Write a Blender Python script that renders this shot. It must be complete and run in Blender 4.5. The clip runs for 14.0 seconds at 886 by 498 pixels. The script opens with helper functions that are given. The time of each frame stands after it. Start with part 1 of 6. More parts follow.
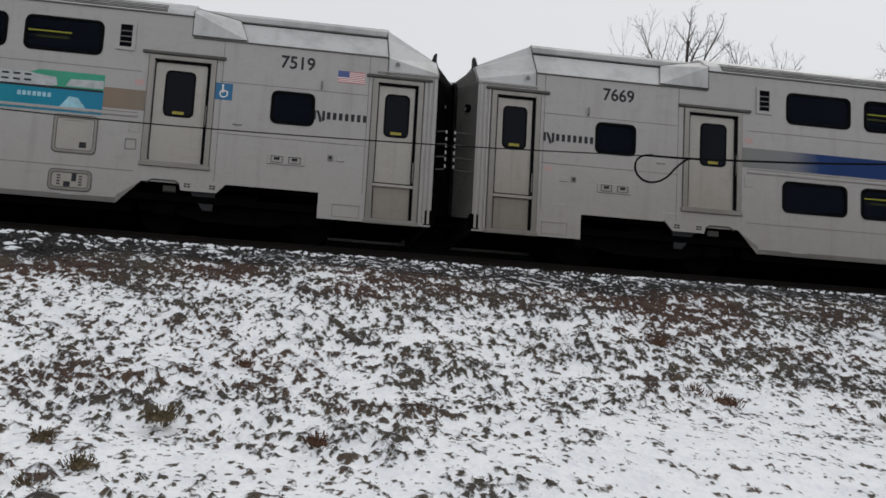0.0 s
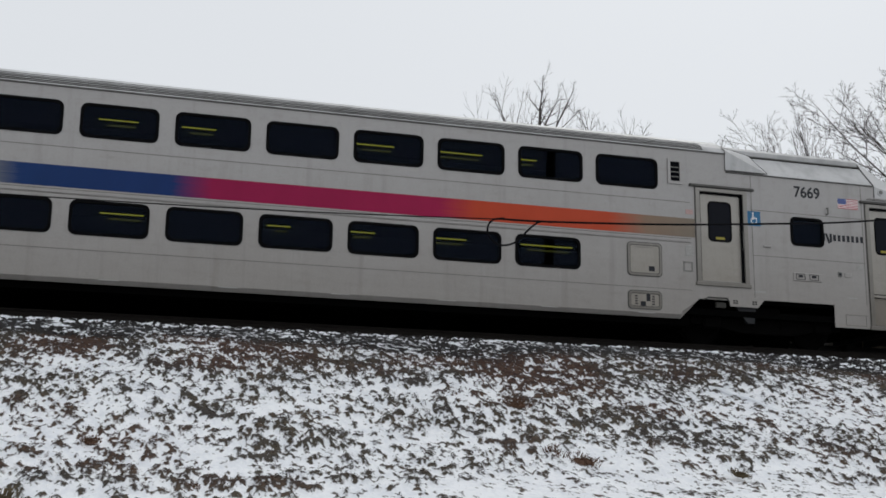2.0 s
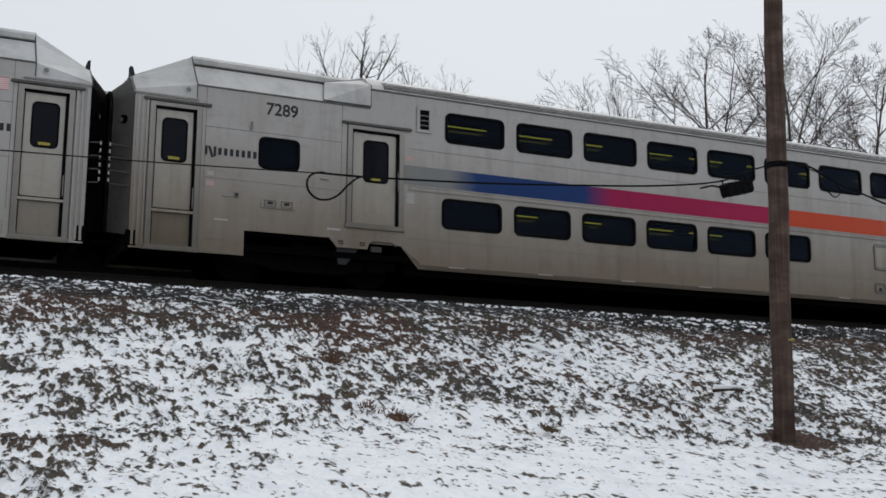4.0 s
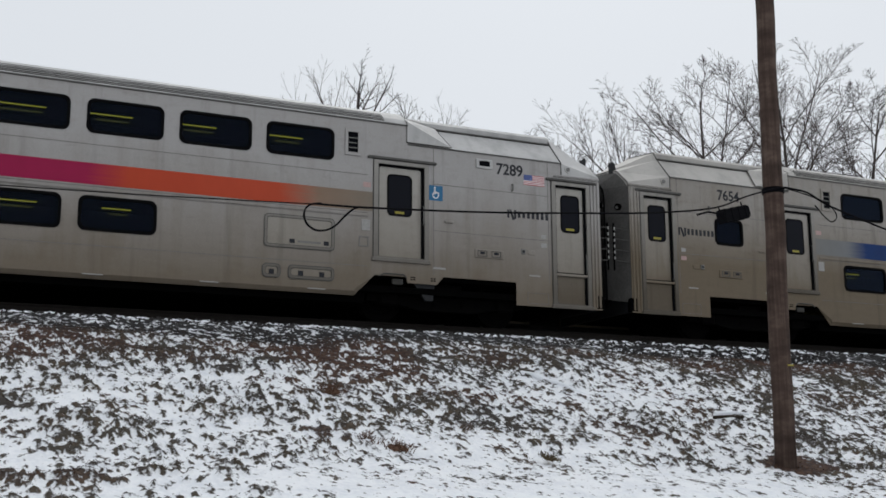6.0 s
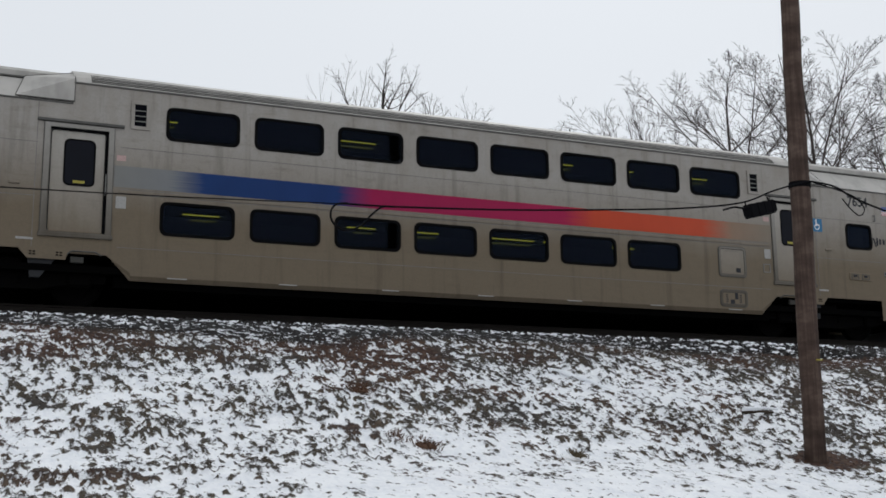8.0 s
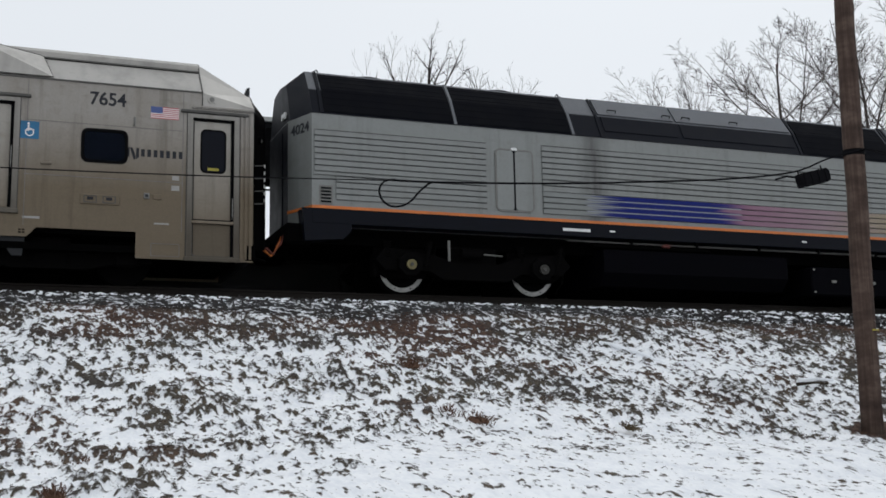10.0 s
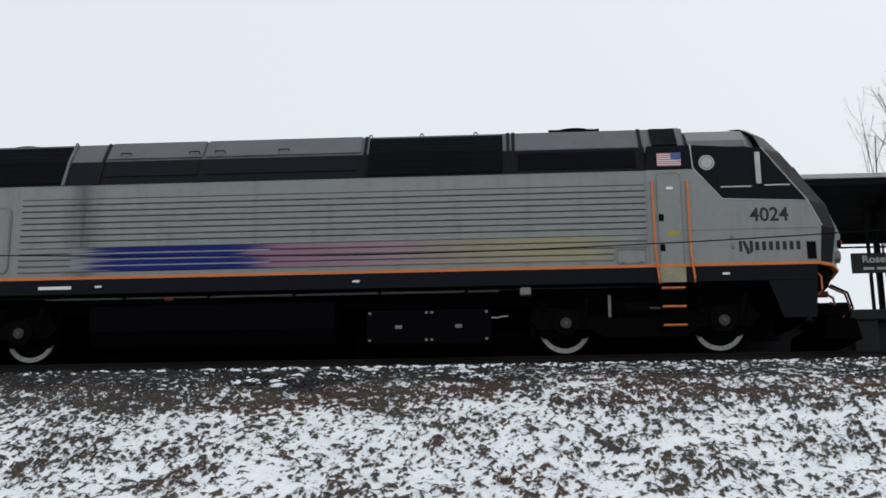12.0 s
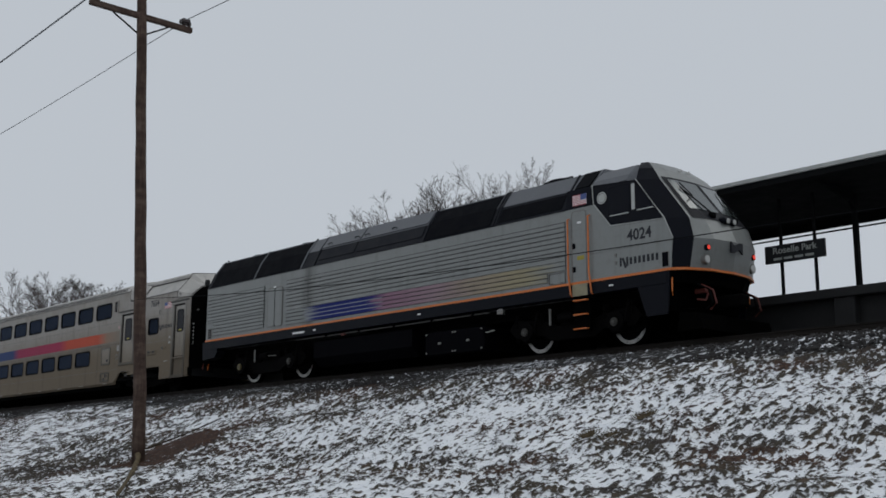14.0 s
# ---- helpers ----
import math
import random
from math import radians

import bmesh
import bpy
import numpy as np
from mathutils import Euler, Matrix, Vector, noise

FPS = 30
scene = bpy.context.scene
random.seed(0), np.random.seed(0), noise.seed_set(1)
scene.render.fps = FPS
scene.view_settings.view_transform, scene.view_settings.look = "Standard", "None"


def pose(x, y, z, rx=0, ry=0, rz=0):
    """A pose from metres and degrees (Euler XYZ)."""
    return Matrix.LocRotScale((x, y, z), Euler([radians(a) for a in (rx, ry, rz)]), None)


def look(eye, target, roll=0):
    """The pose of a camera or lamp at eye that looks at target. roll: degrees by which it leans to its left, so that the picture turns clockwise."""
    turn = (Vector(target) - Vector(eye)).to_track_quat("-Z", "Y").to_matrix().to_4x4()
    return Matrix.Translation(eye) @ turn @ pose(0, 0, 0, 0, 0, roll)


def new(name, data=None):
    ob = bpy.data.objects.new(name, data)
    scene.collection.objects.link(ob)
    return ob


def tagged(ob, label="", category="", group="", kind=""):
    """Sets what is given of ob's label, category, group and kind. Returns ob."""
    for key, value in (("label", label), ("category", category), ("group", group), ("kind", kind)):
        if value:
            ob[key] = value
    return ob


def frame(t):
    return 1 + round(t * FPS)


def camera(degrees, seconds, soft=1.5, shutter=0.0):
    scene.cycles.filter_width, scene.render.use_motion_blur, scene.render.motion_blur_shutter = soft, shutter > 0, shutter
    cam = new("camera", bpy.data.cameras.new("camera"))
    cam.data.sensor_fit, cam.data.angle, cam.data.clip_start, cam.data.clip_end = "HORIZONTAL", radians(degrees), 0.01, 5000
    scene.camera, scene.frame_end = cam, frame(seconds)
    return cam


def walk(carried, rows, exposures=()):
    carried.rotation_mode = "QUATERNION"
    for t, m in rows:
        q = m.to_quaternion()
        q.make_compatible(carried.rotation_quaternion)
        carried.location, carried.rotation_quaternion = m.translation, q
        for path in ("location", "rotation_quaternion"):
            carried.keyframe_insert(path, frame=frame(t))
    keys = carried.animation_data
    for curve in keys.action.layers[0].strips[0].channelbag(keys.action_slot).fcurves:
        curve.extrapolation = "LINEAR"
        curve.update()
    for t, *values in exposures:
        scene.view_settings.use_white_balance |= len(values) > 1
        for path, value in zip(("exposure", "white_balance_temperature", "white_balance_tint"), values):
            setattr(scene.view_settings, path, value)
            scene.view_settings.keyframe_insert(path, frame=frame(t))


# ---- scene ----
cam = camera(42.26, 14.0, soft=1.65)
# seconds, place, yaw, pitch, roll of the hand-held camera
PATH = [
    (0.0, -0.094, -20.559, -2.933, -9.54, 8.07, -3.12),
    (0.5, -0.121, -20.593, -2.941, -8.68, 7.75, -3.19),
    (1.0, -0.073, -20.535, -2.921, -8.75, 8.16, -2.50),
    (1.5, -0.022, -20.534, -2.906, -11.32, 9.92, -1.65),
    (2.0, 0.012, -20.498, -2.934, -16.12, 11.64, -0.82),
    (2.5, -0.005, -20.505, -2.884, -20.39, 10.81, -0.74),
    (3.0, 0.005, -20.443, -2.879, -23.21, 10.86, -0.58),
    (3.5, 0.048, -20.341, -2.872, -25.00, 10.09, -0.43),
    (3.7, 0.032, -20.357, -2.869, -25.37, 9.33, -0.48),
    (5.8, 0.051, -20.425, -2.889, -24.27, 10.33, 0.28),
    (6.0, 0.045, -20.395, -2.882, -25.24, 10.85, 0.26),
    (6.5, 0.020, -20.409, -2.906, -24.76, 11.22, -0.17),
    (7.0, 0.028, -20.415, -2.904, -24.23, 11.07, -0.13),
    (7.2, 0.014, -20.456, -2.907, -24.24, 11.18, 0.40),
    (9.3, 0.050, -20.416, -2.882, -23.06, 10.08, 0.81),
    (9.5, 0.041, -20.432, -2.893, -22.64, 10.50, 1.00),
    (10.0, 0.018, -20.437, -2.893, -21.28, 9.58, 1.12),
    (10.5, -0.002, -20.488, -2.923, -17.28, 12.10, 1.45),
    (11.0, -0.012, -20.508, -2.906, -14.36, 13.37, 0.72),
    (11.5, -0.075, -20.494, -2.912, -7.22, 13.47, 0.35),
    (12.0, -0.076, -20.606, -2.923, 3.50, 13.20, 0.52),
    (12.5, 0.004, -20.548, -2.943, 17.84, 13.89, -0.14),
    (13.0, -0.011, -20.520, -2.925, 28.64, 13.10, 0.01),
    (13.5, 0.078, -20.492, -2.925, 38.58, 12.20, 0.15),
    (14.0, 0.045, -20.442, -2.968, 47.75, 11.14, -0.22),
]
EXPOSURE = [(0.0, -0.12, 6650, 10), (1.5, -0.08, 6540, 9), (6.0, -0.08, 6410, 8.8), (11.0, 0.05, 6410, 8.2), (12.2, 0.05, 6370, 7.5), (13.0, -0.25, 6300, 8), (14.0, -0.54, 6220, 8)]
walk(cam, [(t, pose(x, y, z, 90 + p, r, w)) for t, x, y, z, w, p, r in PATH], EXPOSURE)


def travel(t):
    """How far the train has rolled along x since the start."""
    q = (t - 7) / 7
    total = 0.0
    for c in (0.2063, 0.7417, 0.203, -9.4589, -58.6386, -49.4964):
        total = total * q + c
    return total


# ---------------------------------------------------------------- world and sun
world = bpy.data.worlds.new("overcast")
scene.world = world
world.use_nodes = True
wn, wl = world.node_tree.nodes, world.node_tree.links
sky = wn.new("ShaderNodeTexSky")
sky.sky_type, sky.sun_disc = "NISHITA", False
sky.sun_elevation, sky.sun_rotation = radians(47), radians(35)
sky.air_density, sky.dust_density = 1.0, 6.0
grey = wn.new("ShaderNodeHueSaturation")
grey.inputs["Saturation"].default_value = 0.1
grey.inputs["Value"].default_value = 0.05
cover = wn.new("ShaderNodeMixRGB")
cover.inputs["Fac"].default_value = 0.9
cover.inputs["Color2"].default_value = (0.82, 0.85, 0.90, 1)
wl.new(sky.outputs["Color"], grey.inputs["Color"])
wl.new(grey.outputs["Color"], cover.inputs["Color1"])
wl.new(cover.outputs["Color"], wn["Background"].inputs["Color"])
wn["Background"].inputs["Strength"].default_value = 1.0
sun_data = bpy.data.lights.new("sun", "SUN")
sun_data.energy, sun_data.angle, sun_data.color = 0.5, radians(25), (1.0, 0.97, 0.92)
sun = new("sun", sun_data)
sun.matrix_world = look((18, 26, 34), (0, 0, 0))


# ---------------------------------------------------------------- materials
def material(name, rough=0.6, metal=0.0, spec=0.5):
    m = bpy.data.materials.new(name)
    m.use_nodes = True
    b = m.node_tree.nodes["Principled BSDF"]
    b.inputs["Roughness"].default_value = rough
    b.inputs["Metallic"].default_value = metal
    b.inputs["Specular IOR Level"].default_value = spec
    return m, m.node_tree.nodes, m.node_tree.links, b


def coords(n, l, stretch=(1, 1, 1), space="Object"):
    tc = n.new("ShaderNodeTexCoord")
    mp = n.new("ShaderNodeMapping")
    mp.inputs["Scale"].default_value = stretch
    l.new(tc.outputs[space], mp.inputs["Vector"])
    return mp.outputs["Vector"]


def noise_of(n, l, vec, scale, detail=4.0, rough=0.55):
    t = n.new("ShaderNodeTexNoise")
    t.inputs["Scale"].default_value, t.inputs["Detail"].default_value = scale, detail
    t.inputs["Roughness"].default_value = rough
    l.new(vec, t.inputs["Vector"])
    return t.outputs["Fac"]


def ramp_of(n, l, fac, stops, mode="LINEAR"):
    r = n.new("ShaderNodeValToRGB")
    r.color_ramp.interpolation = mode
    e = r.color_ramp.elements
    while len(e) < len(stops):
        e.new(0.5)
    for k, (p, c) in enumerate(stops):
        e[k].position = p
        e[k].color = (*c, 1) if len(c) == 3 else (c[0], c[0], c[0], 1)
    l.new(fac, r.inputs["Fac"])
    return r.outputs["Color"]


def mix_of(n, l, fac, a, b, kind="MIX"):
    m = n.new("ShaderNodeMixRGB")
    m.blend_type = kind
    for sock, v in ((m.inputs["Fac"], fac), (m.inputs["Color1"], a), (m.inputs["Color2"], b)):
        if isinstance(v, (int, float)):
            sock.default_value = v
        elif isinstance(v, tuple):
            sock.default_value = (*v, 1)
        else:
            l.new(v, sock)
    return m.outputs["Color"]


def bump_of(n, l, b, height, strength, distance):
    bp = n.new("ShaderNodeBump")
    bp.inputs["Strength"].default_value, bp.inputs["Distance"].default_value = strength, distance
    l.new(height, bp.inputs["Height"])
    l.new(bp.outputs["Normal"], b.inputs["Normal"])


def worn(name, base, rough=0.6, metal=0.0, spec=0.5, scale=3.0, vary=0.25, bump=0.15):
    """A painted or bare surface whose tone wavers at two scales."""
    m, n, l, b = material(name, rough, metal, spec)
    v = coords(n, l)
    big, fine = noise_of(n, l, v, scale), noise_of(n, l, v, scale * 14, 3)
    both = mix_of(n, l, 0.4, big, fine)
    lo, hi = tuple(c * (1 - vary) for c in base), tuple(min(1, c * (1 + vary)) for c in base)
    l.new(ramp_of(n, l, both, [(0.3, lo), (0.7, hi)]), b.inputs["Base Color"])
    l.new(ramp_of(n, l, big, [(0.2, (max(0, rough - 0.12),)), (0.8, (min(1, rough + 0.12),))]), b.inputs["Roughness"])
    if bump:
        bump_of(n, l, b, fine, bump, 0.004)
    return m


def grime(name, base, dirt, amount, rough=0.42, metal=0.25, spray=0.0):
    """Train side: pale sheet with road film, streaks that run down and blotches; amount 0 clean, 1 brown with dust."""
    m, n, l, b = material(name, rough, metal, 0.4)
    v = coords(n, l)
    streak = noise_of(n, l, coords(n, l, (2.2, 2.2, 0.3)), 1.4, 6)
    blotch = noise_of(n, l, v, 0.55, 5)
    fine = noise_of(n, l, v, 26, 3)
    film = mix_of(n, l, 0.55, streak, blotch)
    mask = ramp_of(n, l, film, [(0.62 - 0.42 * amount, (0.10 + 0.35 * amount,)), (0.95 - 0.3 * amount, (0.45 + 0.5 * amount,))])
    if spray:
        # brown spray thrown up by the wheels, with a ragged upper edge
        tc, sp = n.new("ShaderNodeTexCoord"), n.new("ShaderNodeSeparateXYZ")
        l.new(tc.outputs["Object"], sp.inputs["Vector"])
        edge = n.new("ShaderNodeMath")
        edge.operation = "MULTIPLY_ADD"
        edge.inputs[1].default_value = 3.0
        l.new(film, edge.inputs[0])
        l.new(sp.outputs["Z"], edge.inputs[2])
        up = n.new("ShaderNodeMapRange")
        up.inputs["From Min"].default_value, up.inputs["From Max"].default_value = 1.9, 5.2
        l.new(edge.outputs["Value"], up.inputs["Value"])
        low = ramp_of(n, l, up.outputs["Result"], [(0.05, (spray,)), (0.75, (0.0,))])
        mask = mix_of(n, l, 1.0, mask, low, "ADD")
    speck = ramp_of(n, l, fine, [(0.35, (0.95 - 0.08 * amount,)), (0.7, (1.0,))])
    col = mix_of(n, l, mask, base, dirt)
    # narrow dark runs of dirty water and scuffed smears
    runs = ramp_of(n, l, noise_of(n, l, coords(n, l, (2.6, 1.0, 0.16)), 1.6, 5, 0.6), [(0.54, (0.0,)), (0.78, (0.16 + 0.75 * amount,))])
    smear = ramp_of(n, l, noise_of(n, l, coords(n, l, (0.8, 1.0, 3.0)), 2.2, 5, 0.65), [(0.55, (0.0,)), (0.75, (0.10 + 0.5 * amount,))])
    col = mix_of(n, l, runs, col, tuple(c * 0.38 for c in dirt))
    col = mix_of(n, l, smear, col, tuple(c * 0.7 for c in dirt))
    col = mix_of(n, l, 1.0, col, speck, "MULTIPLY")
    l.new(col, b.inputs["Base Color"])
    l.new(ramp_of(n, l, mask, [(0.1, (rough,)), (0.9, (min(1, rough + 0.3),))]), b.inputs["Roughness"])
    # hand-width smudges and rust-brown dribbles
    smudge = ramp_of(n, l, noise_of(n, l, coords(n, l, (1.0, 1.0, 0.7)), 5.5, 5, 0.65), [(0.52, (0.0,)), (0.80, (0.14 + 0.45 * amount,))])
    l.new(mix_of(n, l, smudge, col, (0.115, 0.092, 0.070)), b.inputs["Base Color"])
    ripple = noise_of(n, l, coords(n, l, (0.7, 1, 2.2)), 1.1, 2)
    bump_of(n, l, b, ripple, 0.3, 0.035)
    return m


def roof_sheet(name, base):
    """Pale roof paint with long grey wash marks and faint rust dust."""
    m, n, l, b = material(name, 0.5, 0.05, 0.4)
    wash = noise_of(n, l, coords(n, l, (1.4, 1.4, 0.35)), 1.1, 5, 0.6)
    fine = noise_of(n, l, coords(n, l), 9.0, 4, 0.6)
    col = ramp_of(n, l, wash, [(0.35, tuple(c * 0.74 for c in base)), (0.52, base), (0.7, tuple(c * 1.08 for c in base))])
    stain = ramp_of(n, l, fine, [(0.56, (0.0,)), (0.78, (0.28,))])
    l.new(mix_of(n, l, stain, col, (0.20, 0.185, 0.165)), b.inputs["Base Color"])
    bump_of(n, l, b, wash, 0.12, 0.02)
    return m


def soot(m, x0, width):
    """A dark smear that runs down the side below the exhaust at x0."""
    n, l = m.node_tree.nodes, m.node_tree.links
    b = n["Principled BSDF"]
    old = b.inputs["Base Color"].links[0].from_socket
    tc, sp = n.new("ShaderNodeTexCoord"), n.new("ShaderNodeSeparateXYZ")
    l.new(tc.outputs["Object"], sp.inputs["Vector"])
    d = n.new("ShaderNodeMath")
    d.operation = "SUBTRACT"
    d.inputs[1].default_value = x0
    l.new(sp.outputs["X"], d.inputs[0])
    a = n.new("ShaderNodeMath")
    a.operation = "ABSOLUTE"
    l.new(d.outputs["Value"], a.inputs[0])
    near = ramp_of(n, l, a.outputs["Value"], [(0.0, (1.0,)), (width, (0.0,))])
    wisp = ramp_of(n, l, noise_of(n, l, coords(n, l, (7, 1, 0.5)), 1.5, 3), [(0.25, (0.35,)), (0.6, (0.85,))])
    l.new(mix_of(n, l, mix_of(n, l, 1.0, near, wisp, "MULTIPLY"), old, (0.07, 0.068, 0.066)), b.inputs["Base Color"])


def flat(name, base, rough=0.5, metal=0.0, emit=0.0):
    m, n, l, b = material(name, rough, metal)
    b.inputs["Base Color"].default_value = (*base, 1)
    if emit:
        b.inputs["Emission Color"].default_value = (*base, 1)
        b.inputs["Emission Strength"].default_value = emit
    return m


def band_paint(name, stops, base, x0, x1, jag):
    """Livery colours that follow one another along the train; jag: how far they feather into one another."""
    m, n, l, b = material(name, 0.5, 0.0, 0.15)
    tc = n.new("ShaderNodeTexCoord")
    sp = n.new("ShaderNodeSeparateXYZ")
    l.new(tc.outputs["Object"], sp.inputs["Vector"])
    feather = noise_of(n, l, coords(n, l, (0.6, 1, 26.0)), 1.3, 2)
    sh = n.new("ShaderNodeMath")
    sh.operation = "MULTIPLY_ADD"
    sh.inputs[1].default_value, sh.inputs[2].default_value = jag, -jag * 0.5
    l.new(feather, sh.inputs[0])
    ad = n.new("ShaderNodeMath")
    ad.operation = "ADD"
    l.new(sp.outputs["X"], ad.inputs[0])
    l.new(sh.outputs["Value"], ad.inputs[1])
    mr = n.new("ShaderNodeMapRange")
    mr.inputs["From Min"].default_value, mr.inputs["From Max"].default_value = x0, x1
    l.new(ad.outputs["Value"], mr.inputs["Value"])
    col = ramp_of(n, l, mr.outputs["Result"], [((p - x0) / (x1 - x0), c) for p, c in stops])
    film = ramp_of(n, l, noise_of(n, l, coords(n, l, (1.5, 4, 0.8)), 1.5, 5), [(0.3, (0.88,)), (0.7, (1.0,))])
    l.new(mix_of(n, l, 1.0, col, film, "MULTIPLY"), b.inputs["Base Color"])
    return m


def tinted_glass(name, clear):
    m, n, l, b = material(name)
    n.remove(b)
    out = n["Material Output"]
    tr, gl, mx, fr = (n.new("ShaderNode" + k) for k in ("BsdfTransparent", "BsdfGlossy", "MixShader", "Fresnel"))
    tr.inputs["Color"].default_value = (clear * 0.85, clear * 0.95, clear * 1.05, 1)
    gl.inputs["Roughness"].default_value = 0.03
    gl.inputs["Color"].default_value = (0.22, 0.28, 0.42, 1)
    fr.inputs["IOR"].default_value = 1.35
    l.new(fr.outputs["Fac"], mx.inputs["Fac"])
    l.new(tr.outputs["BSDF"], mx.inputs[1])
    l.new(gl.outputs["BSDF"], mx.inputs[2])
    l.new(mx.outputs["Shader"], out.inputs["Surface"])
    return m


SILVER = (0.40, 0.39, 0.383)
DUST = (0.172, 0.136, 0.093)
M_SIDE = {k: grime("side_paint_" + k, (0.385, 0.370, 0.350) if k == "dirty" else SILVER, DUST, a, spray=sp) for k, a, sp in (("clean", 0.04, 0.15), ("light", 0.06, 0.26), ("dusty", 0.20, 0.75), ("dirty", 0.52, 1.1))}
M_ROOFS = {k: roof_sheet("roof_sheet_" + k, c) for k, c in (("clean", (0.50, 0.498, 0.495)), ("light", (0.49, 0.488, 0.485)), ("dusty", (0.47, 0.462, 0.45)), ("dirty", (0.42, 0.40, 0.37)))}
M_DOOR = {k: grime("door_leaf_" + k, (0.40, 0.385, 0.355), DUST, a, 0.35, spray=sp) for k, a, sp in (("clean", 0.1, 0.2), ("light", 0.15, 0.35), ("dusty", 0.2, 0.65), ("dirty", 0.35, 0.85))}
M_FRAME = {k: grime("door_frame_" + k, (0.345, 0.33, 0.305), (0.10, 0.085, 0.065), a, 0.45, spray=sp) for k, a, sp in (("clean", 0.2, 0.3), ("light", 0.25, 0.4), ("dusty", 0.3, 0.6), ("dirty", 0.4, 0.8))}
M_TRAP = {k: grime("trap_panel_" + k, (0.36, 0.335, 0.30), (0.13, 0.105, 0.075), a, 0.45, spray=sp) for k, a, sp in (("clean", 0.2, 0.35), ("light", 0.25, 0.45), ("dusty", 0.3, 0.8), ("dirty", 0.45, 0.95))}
M_TRIM = worn("door_trim", (0.17, 0.166, 0.155), 0.45, 0.4)
M_GUTTER = worn("grimy_trim", (0.075, 0.072, 0.066), 0.6, 0.2, vary=0.4)
M_SEAM = worn("seam", (0.16, 0.15, 0.14), 0.8, vary=0.4)
M_GROOVE = flat("groove", (0.045, 0.045, 0.045), 0.9)
M_RUBBER = worn("rubber", (0.003, 0.003, 0.0035), 0.8, 0, 0.05)
M_GLASS = tinted_glass("tinted_glass", 0.22)
M_DARKPANE = worn("dark_pane", (0.004, 0.005, 0.009), 0.1, 0, 0.10, vary=0.1, bump=0)
M_INSIDE = worn("interior_lining", (0.05, 0.055, 0.065), 0.8)
M_TUBE = flat("interior_tube", (0.80, 0.66, 0.06), 0.5, 0, 6.0)
# near-zero blacks: the shade below the train is put into the colour
M_UNDER = worn("shade_black", (0.0012, 0.0012, 0.0012), 0.9, 0, 0.03)
M_TRUCK = worn("truck_iron_in_shade", (0.0028, 0.0026, 0.0026), 0.85, 0.0, 0.04)
M_WHEEL = worn("wheel_rim", (0.40, 0.39, 0.375), 0.55, 0.3, scale=9, vary=0.5)
M_HUB = worn("axle_hub", (0.035, 0.033, 0.028), 0.6, 0.3)
M_BRASS = worn("brass_axle_cap", (0.16, 0.135, 0.06), 0.6, 0.3)
M_DARKEND = worn("car_end", (0.018, 0.019, 0.021), 0.7, 0, 0.3)
M_INK = worn("lettering", (0.014, 0.015, 0.02), 0.55, 0, 0.3, vary=0.3, bump=0)
M_WHITE = flat("white_vinyl", (0.75, 0.75, 0.74), 0.5)
M_YELLOW = worn("yellow_sticker", (0.31, 0.26, 0.025), 0.5, vary=0.2)
M_REDV = flat("flag_red", (0.42, 0.07, 0.08), 0.5)
M_PINK = worn("notice_red", (0.42, 0.28, 0.26), 0.6, scale=30)
M_BLUEV = flat("flag_blue", (0.06, 0.09, 0.25), 0.5)
M_PAPER = worn("notice_paper", (0.32, 0.312, 0.295), 0.6, scale=20, vary=0.15)
M_SHROUD = worn("gangway_shroud", (0.062, 0.059, 0.055), 0.7, 0, 0.2, scale=1.5, vary=0.45)
M_DIM = flat("interior_tube_dim", (0.7, 0.62, 0.12), 0.5, 0, 1.2)
M_SIGNBLUE = worn("access_blue", (0.012, 0.12, 0.25), 0.5, vary=0.2)
M_STRIPE = band_paint("stripe_livery", [(-7.3, (0.20, 0.20, 0.19)), (-6.3, (0.19, 0.195, 0.2)), (-5.7, (0.009, 0.035, 0.13)),
                      (-3.1, (0.009, 0.032, 0.13)), (-2.4, (0.28, 0.009, 0.062)), (1.9, (0.31, 0.012, 0.062)), (2.6, (0.47, 0.06, 0.025)),
                      (5.4, (0.47, 0.07, 0.03)), (6.2, (0.25, 0.17, 0.12)), (7.4, (0.22, 0.19, 0.15))], SILVER, -7.4, 7.5, 0.45)
LOCO_GREY = (0.248, 0.260, 0.252)
M_LGREY = grime("loco_grey", LOCO_GREY, (0.17, 0.165, 0.155), 0.2, 0.4, 0.2)
soot(M_LGREY, -3.95, 0.42)
M_LIVERY = band_paint("loco_livery", [(-5.2, LOCO_GREY), (-4.1, LOCO_GREY), (-3.4, (0.006, 0.014, 0.14)), (-1.0, (0.007, 0.015, 0.14)),
                      (-0.4, (0.26, 0.14, 0.20)), (2.0, (0.30, 0.215, 0.24)), (3.2, (0.31, 0.255, 0.20)), (5.2, (0.34, 0.30, 0.19)), (6.4, LOCO_GREY)],
                      LOCO_GREY, -5.3, 6.7, 2.2)
M_LINE = worn("pale_rib_line", (0.22, 0.235, 0.27), 0.5, vary=0.15)
M_WELL = worn("worn_kick_plate", (0.26, 0.235, 0.15), 0.6, vary=0.3)
M_LROOF = worn("loco_roof_grey", (0.11, 0.115, 0.125), 0.5, 0.2, scale=2)
M_LDARK = worn("loco_dark_blue", (0.0042, 0.005, 0.0088), 0.5, 0, 0.10, scale=2)
M_VALVE = worn("faded_red_valve", (0.10, 0.018, 0.012), 0.6)
M_MESH = worn("louvre_black", (0.002, 0.0024, 0.0042), 0.8, 0, 0.08)
